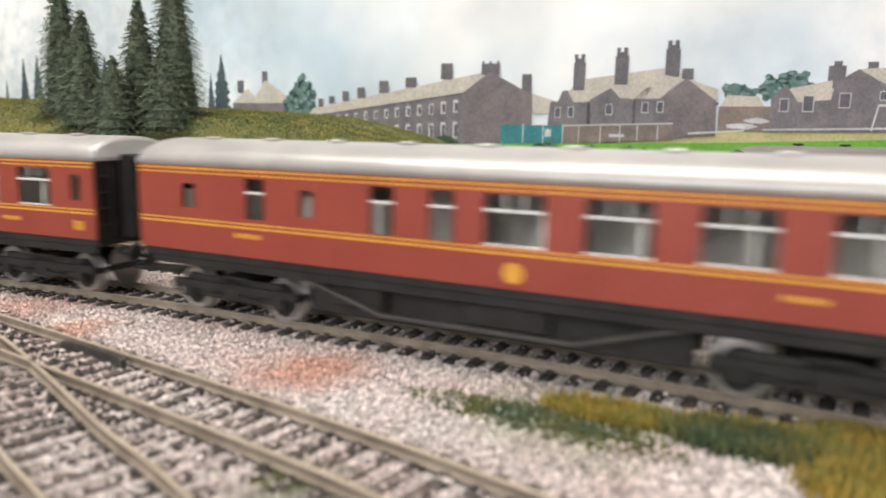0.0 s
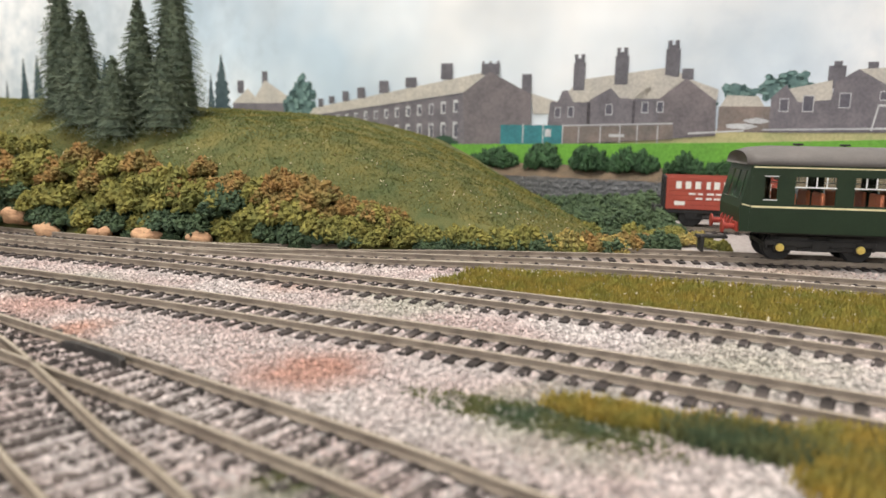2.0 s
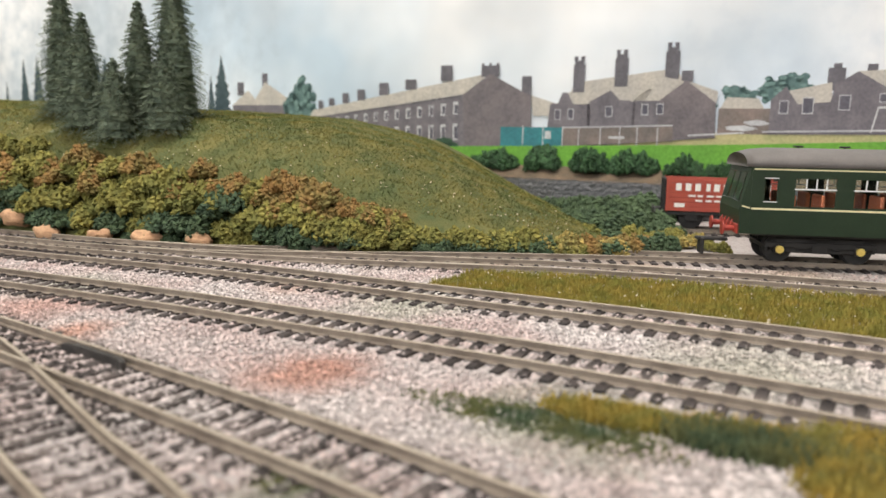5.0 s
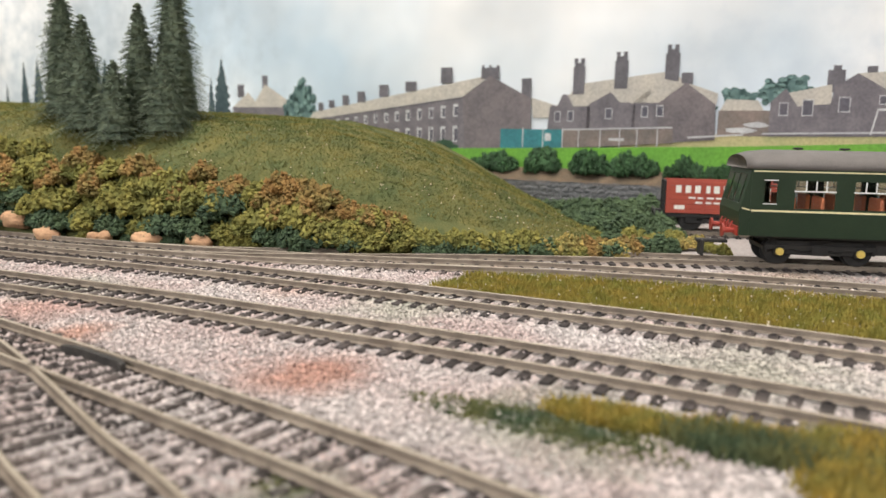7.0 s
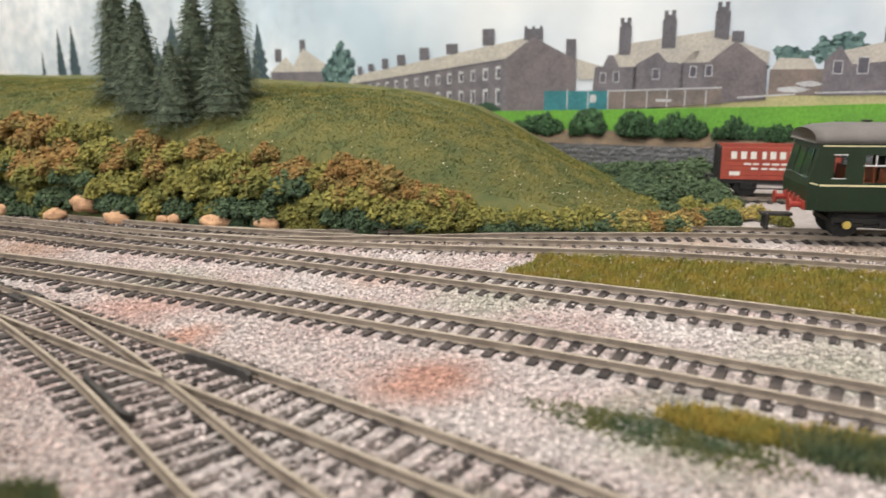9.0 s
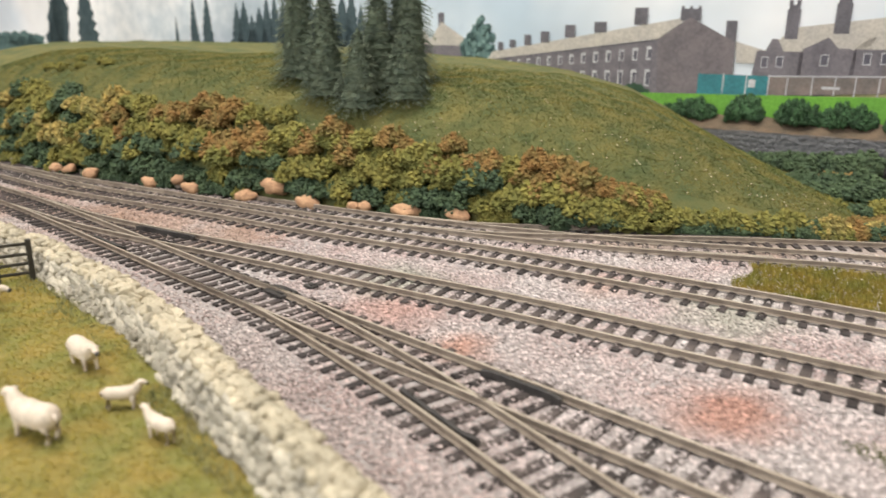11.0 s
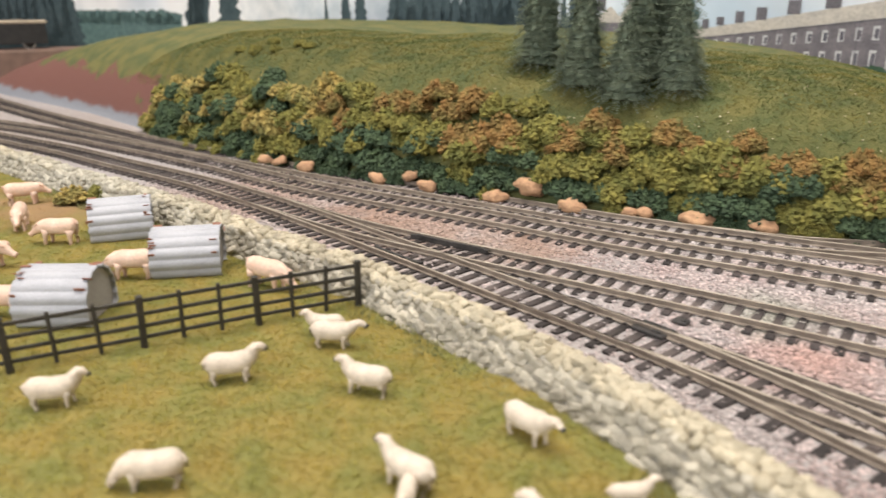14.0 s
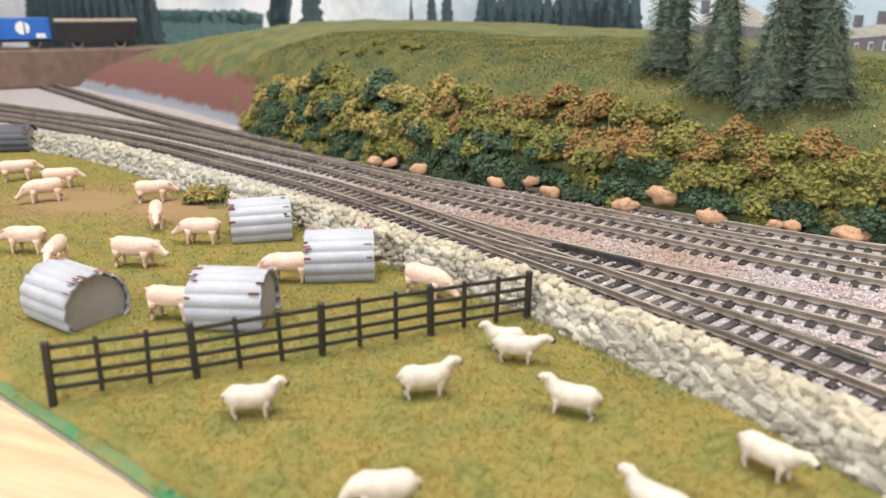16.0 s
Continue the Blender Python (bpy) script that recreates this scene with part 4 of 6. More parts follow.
    flat("printed_gable", [[(-41.6, 86.8), (-17.5, 103.6), (18.2, 85.2), (19.6, 46), (-39.5, 44.5)]], "gable", "dark brick gable print")
    rows_lit, rows_dark = [], []
    for k in range(15):
        u = k / 14
        s = -190 + 142 * u ** 1.15
        e = 66.5 + 20.3 * (s + 199) / 157.4
        g = 0.5 + 0.5 * u
        w = 3.0 * g + 0.8
        for top, h in ((e - 5 * g, 10.5 * g), (e - 23 * g, 13.5 * g)):
            rows_lit.append(rect(s - w / 2 - 0.4, s + w / 2 + 0.4, top - h, top))
            rows_dark.append(rect(s - w / 2 + 0.9, s + w / 2, top - h + 1.0, top - 2.2 * g))
    flat("printed_window", rows_lit, "pale", "row of pale sash window prints")
    flat("printed_window", rows_dark, "dark")
    flat("printed_gutter", [[(-199, 65.6), (-41.6, 85.6), (-41.6, 86.8), (-199, 66.5)]] + [rect(s, s + 0.7, 48, 66.5 + 20.3 * (s + 199) / 157.4) for s in (-176, -152, -126, -99, -72, -46)], "stack", "dark gutter and downpipe print")
    flat("printed_hedge", [rect(-110, -45, 43, 47), blob(-58, 48, 10, 3.5, seed=31), blob(-84, 47, 12, 4, seed=32)], "shrub")
    flat("printed_car", [blob(-128, 53, 14, 4, seed=33), blob(-104, 49.5, 9, 2, seed=34)], "pale")
    # garden fences
    flat("printed_fence", [rect(-7, 45.5, 45, 61)], "teal", "teal netting fence print")
    flat("printed_fence", [[(45, 46.5), (130, 52), (129, 62.5), (45, 60.5)]], "fence", "brown garden fence print")
    flat("printed_fence", [rect(s, s + 0.8, 46.5, 62) for s in (12, 29, 45, 58, 75, 90, 103, 118)] + [[(45, 60.4), (129, 63), (129, 64), (45, 61.4)], rect(31, 36, 52, 58), rect(82, 94, 53, 55), [(140, 55.8), (178, 58.5), (178, 59.5), (140, 57)], [(190, 59.3), (280, 61.5), (280, 62.7), (190, 60.4)]], "pale")
    flat("printed_field", [[(-110, 18), (-110, 41), (-40, 44.5), (47, 46.8), (173, 50.5), (266, 54.5), (480, 64), (480, 18)]], "field", "bright green field print")
    return board


build_backscene()

# low stone wall and planted ledge before the backscene
N2 = dict(
    greystone=mat("grey_rubble_stone", (0.19, 0.19, 0.2), (0.13, 0.13, 0.135), 0.9, scale=160, fine=700, bump=0.9, depth=0.0015),
    soil=mat("brown_soil", (0.17, 0.12, 0.08), (0.11, 0.085, 0.06), 0.95, scale=120, fine=800, bump=0.9, depth=0.0015),
)


def retaining_wall():
    base = thing("retaining_wall", back_pose(), "grey rubble retaining wall under a soil ledge with shrubs", "retaining wall", kind="structure")
    bm = bmesh.new()
    rng = random.Random(3)
    add_box(bm, 130, -21, 9, 620, 5, 25)
    part("wall_core", bm, N2["greystone"], base)
    stones = [mesh_of("stone", stone_bm(rng, 5.2, 1.6, 3.0), N2["greystone"]) for _ in range(5)]
    for row in range(6):
        s = -90.0 + rng.uniform(0, 4)
        while s < 240:
            shared("stone", rng.choice(stones), base, place(s, -23.2 + rng.uniform(-0.4, 0.4), 0.5 + row * 3.6 + rng.uniform(-1, 1), rng.uniform(-20, 20), rng.uniform(-20, 20), rng.uniform(-9, 9)))
            s += rng.uniform(5.0, 6.6)
    bm = bmesh.new()
    a = [bm.verts.new((s, -24, 21.0 + 0.6 * math.sin(s * 0.13))) for s in range(-180, 441, 10)]
    b = [bm.verts.new((s, -12, 26.5 + 1.2 * math.sin(s * 0.21 + 1))) for s in range(-180, 441, 10)]
    c = [bm.verts.new((s, -0.4 - 3.2, 30.0 + 1.0 * math.sin(s * 0.17))) for s in range(-180, 441, 10)]
    for p, q in ((a, b), (b, c)):
        for i in range(len(p) - 1):
            bm.faces.new((p[i], p[i + 1], q[i + 1], q[i]))
    part("soil_ledge", bm, N2["soil"], base, "brown soil ledge", smooth=True)


def stone_bm(rng, sx, sy, sz, worn=0.24):
    """A rough stone: a cube with shaken corners, its edges broken."""
    bm = bmesh.new()
    add_box(bm, 0, 0, 0, sx, sy, sz, min(sx, sy, sz) * worn)
    for v in bm.verts:
        v.co += Vector((rng.uniform(-1, 1) * sx, rng.uniform(-1, 1) * sy, rng.uniform(-1, 1) * sz)) * 0.09
    return bm


retaining_wall()
# trees, bushes, stones, grass, ballast
G = dict(
    needle=mat("conifer_needles", (0.215, 0.255, 0.18), (0.125, 0.16, 0.118), 0.8, scale=120, bump=0.1, rnd="island", rvar=0.4, thin=0.25),
    bark=mat("conifer_bark", (0.09, 0.07, 0.05), (0.06, 0.045, 0.035), 0.9, scale=300),
    dkgreen=mat("foam_dark_green", (0.07, 0.105, 0.05), (0.042, 0.07, 0.038), 0.9, scale=200, bump=0.3, rnd="island", rvar=0.28),
    olive=mat("foam_olive", (0.215, 0.19, 0.045), (0.13, 0.135, 0.036), 0.9, scale=180, bump=0.3, rnd="island", rvar=0.28),
    orange=mat("foam_orange", (0.27, 0.15, 0.05), (0.16, 0.135, 0.042), 0.9, scale=160, bump=0.3, rnd="island", rvar=0.28),
    yellow=mat("foam_yellow", (0.4, 0.29, 0.09), (0.17, 0.165, 0.055), 0.9, scale=160, bump=0.3, rnd="island", rvar=0.4),
    shrub=mat("foam_shrub", (0.045, 0.1, 0.04), (0.03, 0.065, 0.03), 0.9, scale=200, bump=0.3, rnd="island", rvar=0.4),
    boulder=mat("sandstone_boulder", (0.54, 0.33, 0.19), (0.42, 0.24, 0.14), 0.85, scale=250, fine=900, bump=0.6, depth=0.001),
    straw=mat("straw_fibre", (0.44, 0.31, 0.065), (0.27, 0.25, 0.065), 0.85, scale=110, bump=0, rnd="island", rvar=0.3, thin=0.4),
    greenfibre=mat("green_fibre", (0.085, 0.125, 0.07), (0.2, 0.2, 0.08), 0.85, scale=110, bump=0, rnd="island", rvar=0.3, thin=0.4),
)


def hill_z(x, y):
    return float(hill_height(np.array([[x, y]], float))[0][0]) - 3.6


def conifer_meshes(height, radius, seed):
    """Trunk and crown: whorls of drooping bottle-brush branches round a dense core."""
    rng = random.Random(seed)
    bm = bmesh.new()
    add_cyl(bm, Matrix.Translation((0, 0, height * 0.46)), radius * 0.11, radius * 0.02, height * 0.98, 8)
    trunk = mesh_of("trunk", bm, G["bark"])
    verts, faces = [], []
    up = Vector((0, 0, 1))

    def leaf(p, d, n, ln, wd):
        side = d.cross(n).normalized() * wd
        i = len(verts)
        verts.extend([p - side * 0.6, p + side * 0.6, p + d * ln * 0.6 + side, p + d * ln, p + d * ln * 0.6 - side, p + d * ln * 0.6 + n * wd * 0.5])
        faces.extend([(i, i + 1, i + 2, i + 5), (i, i + 5, i + 4), (i + 5, i + 2, i + 3), (i + 4, i + 5, i + 3)])

    def girth(u):
        return radius * max(0.1, (1 - u ** 1.35) ** 0.85)

    tiers = max(7, int(height / 4.6))
    seg, rings = 22, tiers * 4 + 1
    for k in range(rings):
        u = k / (rings - 1)
        wave = 0.6 - 0.08 * (k % 4) / 3
        for j in range(seg):
            a = 2 * math.pi * j / seg
            q = girth(u) * wave * rng.uniform(0.85, 1.12)
            verts.append(Vector((q * math.cos(a), q * math.sin(a), height * (0.02 + 0.95 * u) + rng.uniform(-0.5, 0.5))))
    for k in range(rings - 1):
        for j in range(seg):
            faces.append((k * seg + j, k * seg + (j + 1) % seg, (k + 1) * seg + (j + 1) % seg, (k + 1) * seg + j))
    for k in range(tiers * 2):
        u = (k + 0.25) / (tiers * 2)
        main = k % 2 == 0
        r = girth(u) * (1.02 if main else 0.9)
        count = max(9, int((26 if main else 20) * (r / radius) ** 0.6))
        for j in range(count):
            a = 2 * math.pi * (j + rng.random() * 0.7) / count + k * 1.7
            ln = r * rng.uniform(0.86, 1.08)
            rise = 0.1 + 0.5 * u ** 2 + rng.uniform(-0.08, 0.08)
            z = height * (0.03 + 0.93 * u) + rng.uniform(-0.8, 0.8)
            for q in range(7):
                f = 0.52 + 0.075 * q
                drop = rise * f - 0.42 * f * f
                p = Vector((math.cos(a) * ln * f, math.sin(a) * ln * f, z + ln * drop))
                d = Vector((math.cos(a), math.sin(a), rise - 0.84 * f)).normalized()
                for sgn in (-1, 1):
                    b = a + sgn * rng.uniform(0.55, 1.15)
                    e = Vector((math.cos(b), math.sin(b), rng.uniform(-0.45, 0.35))).normalized()
                    leaf(p, e, up, rng.uniform(1.3, 2.2) * (1.15 - 0.5 * (f - 0.5)), 0.32)
                leaf(p, (d + up * rng.uniform(0.2, 0.9)).normalized(), up, rng.uniform(1.1, 1.8), 0.32)
    for k in range(10):
        leaf(Vector((0, 0, height * 0.93)), Vector((rng.uniform(-0.6, 0.6), rng.uniform(-0.6, 0.6), 1)).normalized(), Vector((math.cos(k), math.sin(k), 0.1)), 3.2, 0.5)
    me = bpy.data.meshes.new("crown")
    me.from_pydata([tuple(v * MM) for v in verts], [], faces)
    me.materials.append(G["needle"])
    return trunk, me


for n, (x, y, h, r) in enumerate(((-218, 409, 45, 18), (-191.5, 415, 45, 17), (-241, 419, 67, 18), (-212, 428, 70, 18), (-268, 442, 86, 18.5), (-198, 443, 99, 21))):
    tree = thing("conifer_tree", place(x, y, hill_z(x, y) - 0.5, 0, 0, 50 * n), "grey-green bottle-brush model conifer standing on the grassy hill", "tree", "conifers on the hill")
    trunk, crown = conifer_meshes(h, r, 20 + n)
    shared("trunk", trunk, tree, Matrix())
    shared("crown", crown, tree, Matrix())


def bush_mesh(name, seed, material, lumps=680):
    """A clump of crumbled foam foliage, about 10 mm across."""
    bv = np.array([[1, 0, 0], [-1, 0, 0], [0, 1, 0], [0, -1, 0], [0, 0, 1], [0, 0, -1]], float)
    bf = np.array([[0, 2, 4], [2, 1, 4], [1, 3, 4], [3, 0, 4], [2, 0, 5], [1, 2, 5], [3, 1, 5], [0, 3, 5]])
    r = np.random.RandomState(seed)
    verts, faces = [], []
    for k in range(lumps):
        d = r.normal(size=3)
        d /= np.linalg.norm(d)
        d[2] = abs(d[2]) * 0.9 - 0.12
        rad = (3.2 if k < lumps * 0.35 else 4.9) * r.uniform(0.75, 1.12) * (1 + 0.22 * math.sin(3 * math.atan2(d[1], d[0]) + seed))
        size = r.uniform(0.4, 0.9)
        v = (bv * (1 + r.uniform(-0.4, 0.4, (len(bv), 1))) + r.uniform(-0.3, 0.3, (len(bv), 3))) * size + d * rad + np.array([0, 0, 2.2])
        faces.append(bf + len(verts) * len(bv))
        verts.append(v)
    me = bpy.data.meshes.new(name)
    me.from_pydata((np.concatenate(verts) * MM).tolist(), [], np.concatenate(faces).tolist())
    me.materials.append(material)
    return me


BUSH = {c: [bush_mesh("foliage", 7 * k + len(c), G[c]) for k in range(4)] for c in ("dkgreen", "olive", "orange", "yellow", "shrub")}
BUSH_LABEL = dict(dkgreen="dark green foam bush at the foot of the hill", olive="olive green foam bush in the hedge on the slope", orange="rusty orange autumn foam bush in the hedge", yellow="yellow-flecked green foam bush in the hedge", shrub="small dark green shrub on the soil ledge")


def bush(x, y, z, size, colour, rng, group="hedge bushes"):
    ob = new("bush", rng.choice(BUSH[colour]))
    k = size / 10.0
    ob.matrix_basis = place(x, y, z, rng.uniform(-12, 12), rng.uniform(-12, 12), rng.uniform(0, 360)) @ Matrix.Diagonal((k, k, k * rng.uniform(0.85, 1.15), 1))
    if colour == "shrub":
        ob.matrix_basis = ob.matrix_basis @ Matrix.Diagonal((0.85, 0.6, 1.25, 1))
    return tagged(ob, BUSH_LABEL[colour], "bush", group)


# boulders along the hedge: x, y, height of the middle, half width
BOULDERS = ((-440, 425, 0.5, 5), (-428, 421.5, 0.5, 5), (-405, 413, 0.5, 6), (-351, 397, 0.5, 6), (-331, 397, 3, 5.5), (-318, 389, 0.5, 5.5), (-277, 379, 0, 6), (-259, 379.5, 6, 7.5), (-236, 372, 0, 6.2), (-208, 368, 0, 4.2), (-201, 367, 0.5, 4.4), (-177, 363.5, 0, 7.2), (-149, 361, 0.5, 6))
rng = random.Random(11)
fxy, ft = foot_line
runs = np.r_[0, np.cumsum(np.linalg.norm(np.diff(fxy, axis=0), axis=1))]
for row, (d, every, size) in enumerate(((-3.5, 11.5, 11.5), (2.5, 11.5, 17), (8, 11.5, 18.5), (14, 11.5, 18.5), (20.5, 12.5, 17))):
    s = rng.uniform(0, 6)
    while s < runs[-1]:
        x, y = np.interp(s, runs, fxy[:, 0]), np.interp(s, runs, fxy[:, 1])
        tx, ty = np.interp(s, runs, ft[:, 0]), np.interp(s, runs, ft[:, 1])
        s += every * rng.uniform(0.75, 1.25)
        if not -600 < x < 84 or y > 520:
            continue
        tall = np.interp(x, [-600, -570, -480, -330, -200, -120, -60, 0, 84], [8, 20, 27, 26, 21, 16.5, 13, 9, 7])
        o = d * rng.uniform(0.7, 1.3) * (tall / 28)
        px, py = x - ty * o, y + tx * o
        if (tall < 12 and row > 2) or (row == 0 and x > -90):
            continue
        if any(abs(px - b[0] - 1.0) < b[3] + 3.5 and -16 < py - b[1] < 1.5 for b in BOULDERS):
            continue
        r = rng.random()
        # colours drift in clumps along the hedge
        r = min(0.999, max(0.0, 0.55 * r + 0.45 * (0.5 + noise.noise((x * 0.035, row * 0.6, 2.2)))))
        if x < -400:
            colour = ("dkgreen" if r < 0.6 else "olive") if row < 2 else ("yellow" if r > 0.55 else ("dkgreen" if r < 0.45 else "olive"))
        else:
            colour = (("dkgreen", "dkgreen", "olive"), ("dkgreen", "dkgreen", "olive"), ("dkgreen", "olive", "olive"), ("olive", "olive", "orange"), ("olive", "orange", "orange"))[row][min(2, int(r * 3))]
        if x > 20 and row > 1:
            colour = "yellow" if r < 0.5 else "orange"
        bush(px, py, max(hill_z(px, py), -3.2) - 1.0, size * rng.uniform(0.85, 1.2) * (0.8 if tall < 14 else 1.0), colour, rng)
for x, y, s, c in ((30, 490, 18, "dkgreen"), (20, 500, 18, "dkgreen"), (46, 482, 20, "dkgreen"), (60, 476, 22, "dkgreen"), (78, 472, 22, "dkgreen"), (94, 468, 20, "dkgreen"), (36, 436, 13, "olive"), (48, 426, 13, "olive"), (60, 420, 13, "dkgreen"), (72, 424, 14, "olive"), (86, 432, 15, "dkgreen"), (98, 436, 14, "dkgreen"), (44, 452, 17, "dkgreen"), (56, 458, 18, "dkgreen"), (68, 454, 20, "dkgreen"), (80, 452, 21, "dkgreen"), (92, 448, 18, "dkgreen"), (34, 470, 14, "dkgreen"), (95, 424, 12, "olive"), (84, 414, 12, "olive"), (98, 408, 11, "yellow"), (106, 415, 10, "yellow"),
                   (64, 398, 11, "orange"), (52, 392, 11, "orange"), (75, 404, 11, "orange"), (108, 402, 9, "olive"), (112, 392, 9, "olive")):
    bush(x, y, -3.2, s, c, rng, "low bushes by the siding")
for s, size in ((-66, 11), (-57, 10), (-47, 10), (-38, 9), (-26, 10), (-14, 13), (-6, 16), (2, 12), (26, 12), (33, 17), (40, 12), (62, 13), (69, 18), (76, 13), (94, 13), (101, 15), (109, 14), (117, 11), (129, 8), (138, 13), (146, 10), (160, 8), (168, 11), (176, 9), (190, 10), (205, 12)):
    x, y = in_plan(s, 9.5)
    bush(x, y, 25.0, size * 1.55, "shrub", rng, "shrubs on the ledge")
for s, size in ((40, 14), (50, 16), (60, 17), (71, 18), (83, 19), (95, 20), (107, 20), (119, 21), (131, 20), (143, 20)):
    x, y = in_plan(s, 36 + rng.uniform(-2, 2))
    bush(x, y, -3.2, size * 1.15, "dkgreen", rng, "scrub at the foot of the retaining wall")
for x, y in ((-488, 500), (-470, 496), (-452, 500), (-505, 508), (-478, 512), (-440, 492)):
    bush(x, y, hill_z(x, y) - 1.5, 9, "olive", rng, "tufts on the hill")

for x, y, z, s in BOULDERS:
    bm = bmesh.new()
    add_ball(bm, (0, 0, 0), (s * 1.08, s * 0.75, s * 0.58), sub=3)
    seed = rng.random() * 50
    for v in bm.verts:
        q = Vector((seed, 0, 0))
        v.co *= 1 + 0.4 * noise.noise(v.co * 0.22 + q) + 0.14 * noise.noise(v.co * 0.8 + q)
        v.co.z += 0.35 * math.sin(v.co.z * 2.4 + seed)
    ob = new("boulder", mesh_of("boulder", bm, G["boulder"], True))
    ob.matrix_basis = place(x, y - 2.2, z + 0.3, 0, rng.uniform(-14, 14), rng.uniform(-40, 10))
    tagged(ob, "orange-brown sandstone boulder at the foot of the hedge", "boulder", "boulders along the hedge")


def blades(name, pts, z, height, width, material, seed, lean=0.5):
    """Fine fibres standing on places of the plan: one thin leaf of two faces each."""
    r = np.random.RandomState(seed)
    n = len(pts)
    base = np.c_[pts, z]
    a = r.uniform(0, 2 * math.pi, n)
    h = height * r.uniform(0.55, 1.25, n)
    tilt = np.c_[np.cos(a), np.sin(a)] * (lean * h * r.uniform(0.2, 1.0, n))[:, None]
    b = a + r.uniform(0.6, 2.4, n)
    w = np.c_[np.cos(b), np.sin(b)] * (width / 2)
    zero = np.zeros(n)
    v = np.stack([base + np.c_[-w, zero], base + np.c_[w, zero], base + np.c_[tilt * 0.35 + w * 0.8, h * 0.55], base + np.c_[tilt, h], base + np.c_[tilt * 0.35 - w * 0.8, h * 0.55]], 1).reshape(-1, 3)
    i = np.arange(n)[:, None] * 5
    quads, tris = (i + [0, 1, 2, 4]).tolist(), (i + [4, 2, 3]).tolist()
    return raw(name, v, quads + tris, material)


def scatter(x0, x1, y0, y1, n, seed):
    r = np.random.RandomState(seed)
    return np.c_[r.uniform(x0, x1, n), r.uniform(y0, y1, n)]


# turf fibres on the hill
p = scatter(-640, 80, 360, 560, 230000, 1)
h, o = hill_height(p)
fade = np.random.RandomState(6).uniform(0, 1, len(p)) < np.clip((190 - o) / 120, 0, 1)
ok = (o > 14) & fade & (p[:, 1] < 618 - 0.364 * p[:, 0]) & ~((p[:, 0] < -585) & (h < 34))
tagged(blades("hill_grass", p[ok], h[ok] - 3.5, 0.75, 0.42, M["hillblade"], 2, 2.2), "short olive green turf on the hill", "grass", kind="stuff")

# grass strip between the second main line and the hedge track
p = scatter(-30, 330, 150, 335, 170000, 3)
lo, hi = nearest(p, TRACK["back"])[1], nearest(p, TRACK["hedge"])[1]
lim = np.array([noise.noise((x * 0.05, y * 0.05, 0.7)) for x, y in p]) * 4
ok = (lo > 13.5 + lim * 0.4) & (hi < -12.5) & (p[:, 0] > -18 + lim * 3)
tagged(blades("grass_strip", p[ok], np.full(ok.sum(), -3.4), 2.9, 0.42, M["blade"], 4, 0.6), "olive green grass strip between the tracks", "grass", kind="stuff")


def patch(cx, cy, rx, ry, n, seed, turn=-20):
    r = np.random.RandomState(seed)
    a, d = r.uniform(0, 2 * math.pi, n), np.sqrt(r.uniform(0, 1, n)) * r.uniform(0.75, 1.1, n)
    q = np.c_[np.cos(a) * d * rx, np.sin(a) * d * ry]
    c, s = math.cos(math.radians(turn)), math.sin(math.radians(turn))
    return np.c_[cx + q[:, 0] * c - q[:, 1] * s, cy + q[:, 0] * s + q[:, 1] * c]


PATCHES = (
    (((15, 157, 27, 8.5, 5200), (26, 147, 16, 5, 1500), (-4, 166, 14, 5, 1300), (-27, 124, 10, 5, 900)), 0.9, "greenfibre", "dark green turf patch in the ballast"),
    (((29, 162, 15, 6.5, 2300), (40, 157, 8, 5, 700)), 2.6, "straw", "golden long grass patch in the ballast"),
    (((52, 150, 15, 8, 2300), (-105, 116, 8, 5, 1300)), 3.6, "greenfibre", "green long grass patch in the ballast"),
    (((73, 146, 15, 14, 3600), (55, 156, 14, 4, 700), (84, 130, 12, 12, 1500), (65, 132, 10, 8, 1100)), 3.2, "straw", "golden long grass patch in the ballast"),
    (((72, 143, 17, 14, 1500),), 3.0, "greenfibre", "green long grass patch in the ballast"),
)
for k, (spec, hgt, m, label) in enumerate(PATCHES):
    p = np.concatenate([patch(*s, 30 + k) for s in spec])
    tagged(blades("grass_patch", p, np.full(len(p), -3.3), hgt, 0.45, G[m], 40 + k, 0.9), label, "grass", kind="stuff")


def gravel(pts, z, size, seed):
    """Loose stones: squashed, shaken octahedra."""
    r = np.random.RandomState(seed)
    n = len(pts)
    base = np.array([[1, 0, 0], [-1, 0, 0], [0, 1, 0], [0, -1, 0], [0, 0, 1], [0, 0, -1]], float)
    f = np.array([[0, 2, 4], [2, 1, 4], [1, 3, 4], [3, 0, 4], [2, 0, 5], [1, 2, 5], [3, 1, 5], [0, 3, 5]])
    v = base[None] * (size * r.uniform(0.55, 1.2, (n, 1, 1))) * r.uniform(0.65, 1.2, (n, 6, 1)) + r.uniform(-0.25, 0.25, (n, 6, 3)) * size
    a = r.uniform(0, 2 * math.pi, n)
    c, s = np.cos(a)[:, None], np.sin(a)[:, None]
    x, y = v[:, :, 0] * c - v[:, :, 1] * s, v[:, :, 0] * s + v[:, :, 1] * c
    v = np.stack([x + pts[:, :1], y + pts[:, 1:], v[:, :, 2] * 0.75 + z[:, None]], 2).reshape(-1, 3)
    faces = (np.arange(n)[:, None, None] * 6 + f[None]).reshape(-1, 3)
    return raw("ballast", v, faces, M["gravel"])


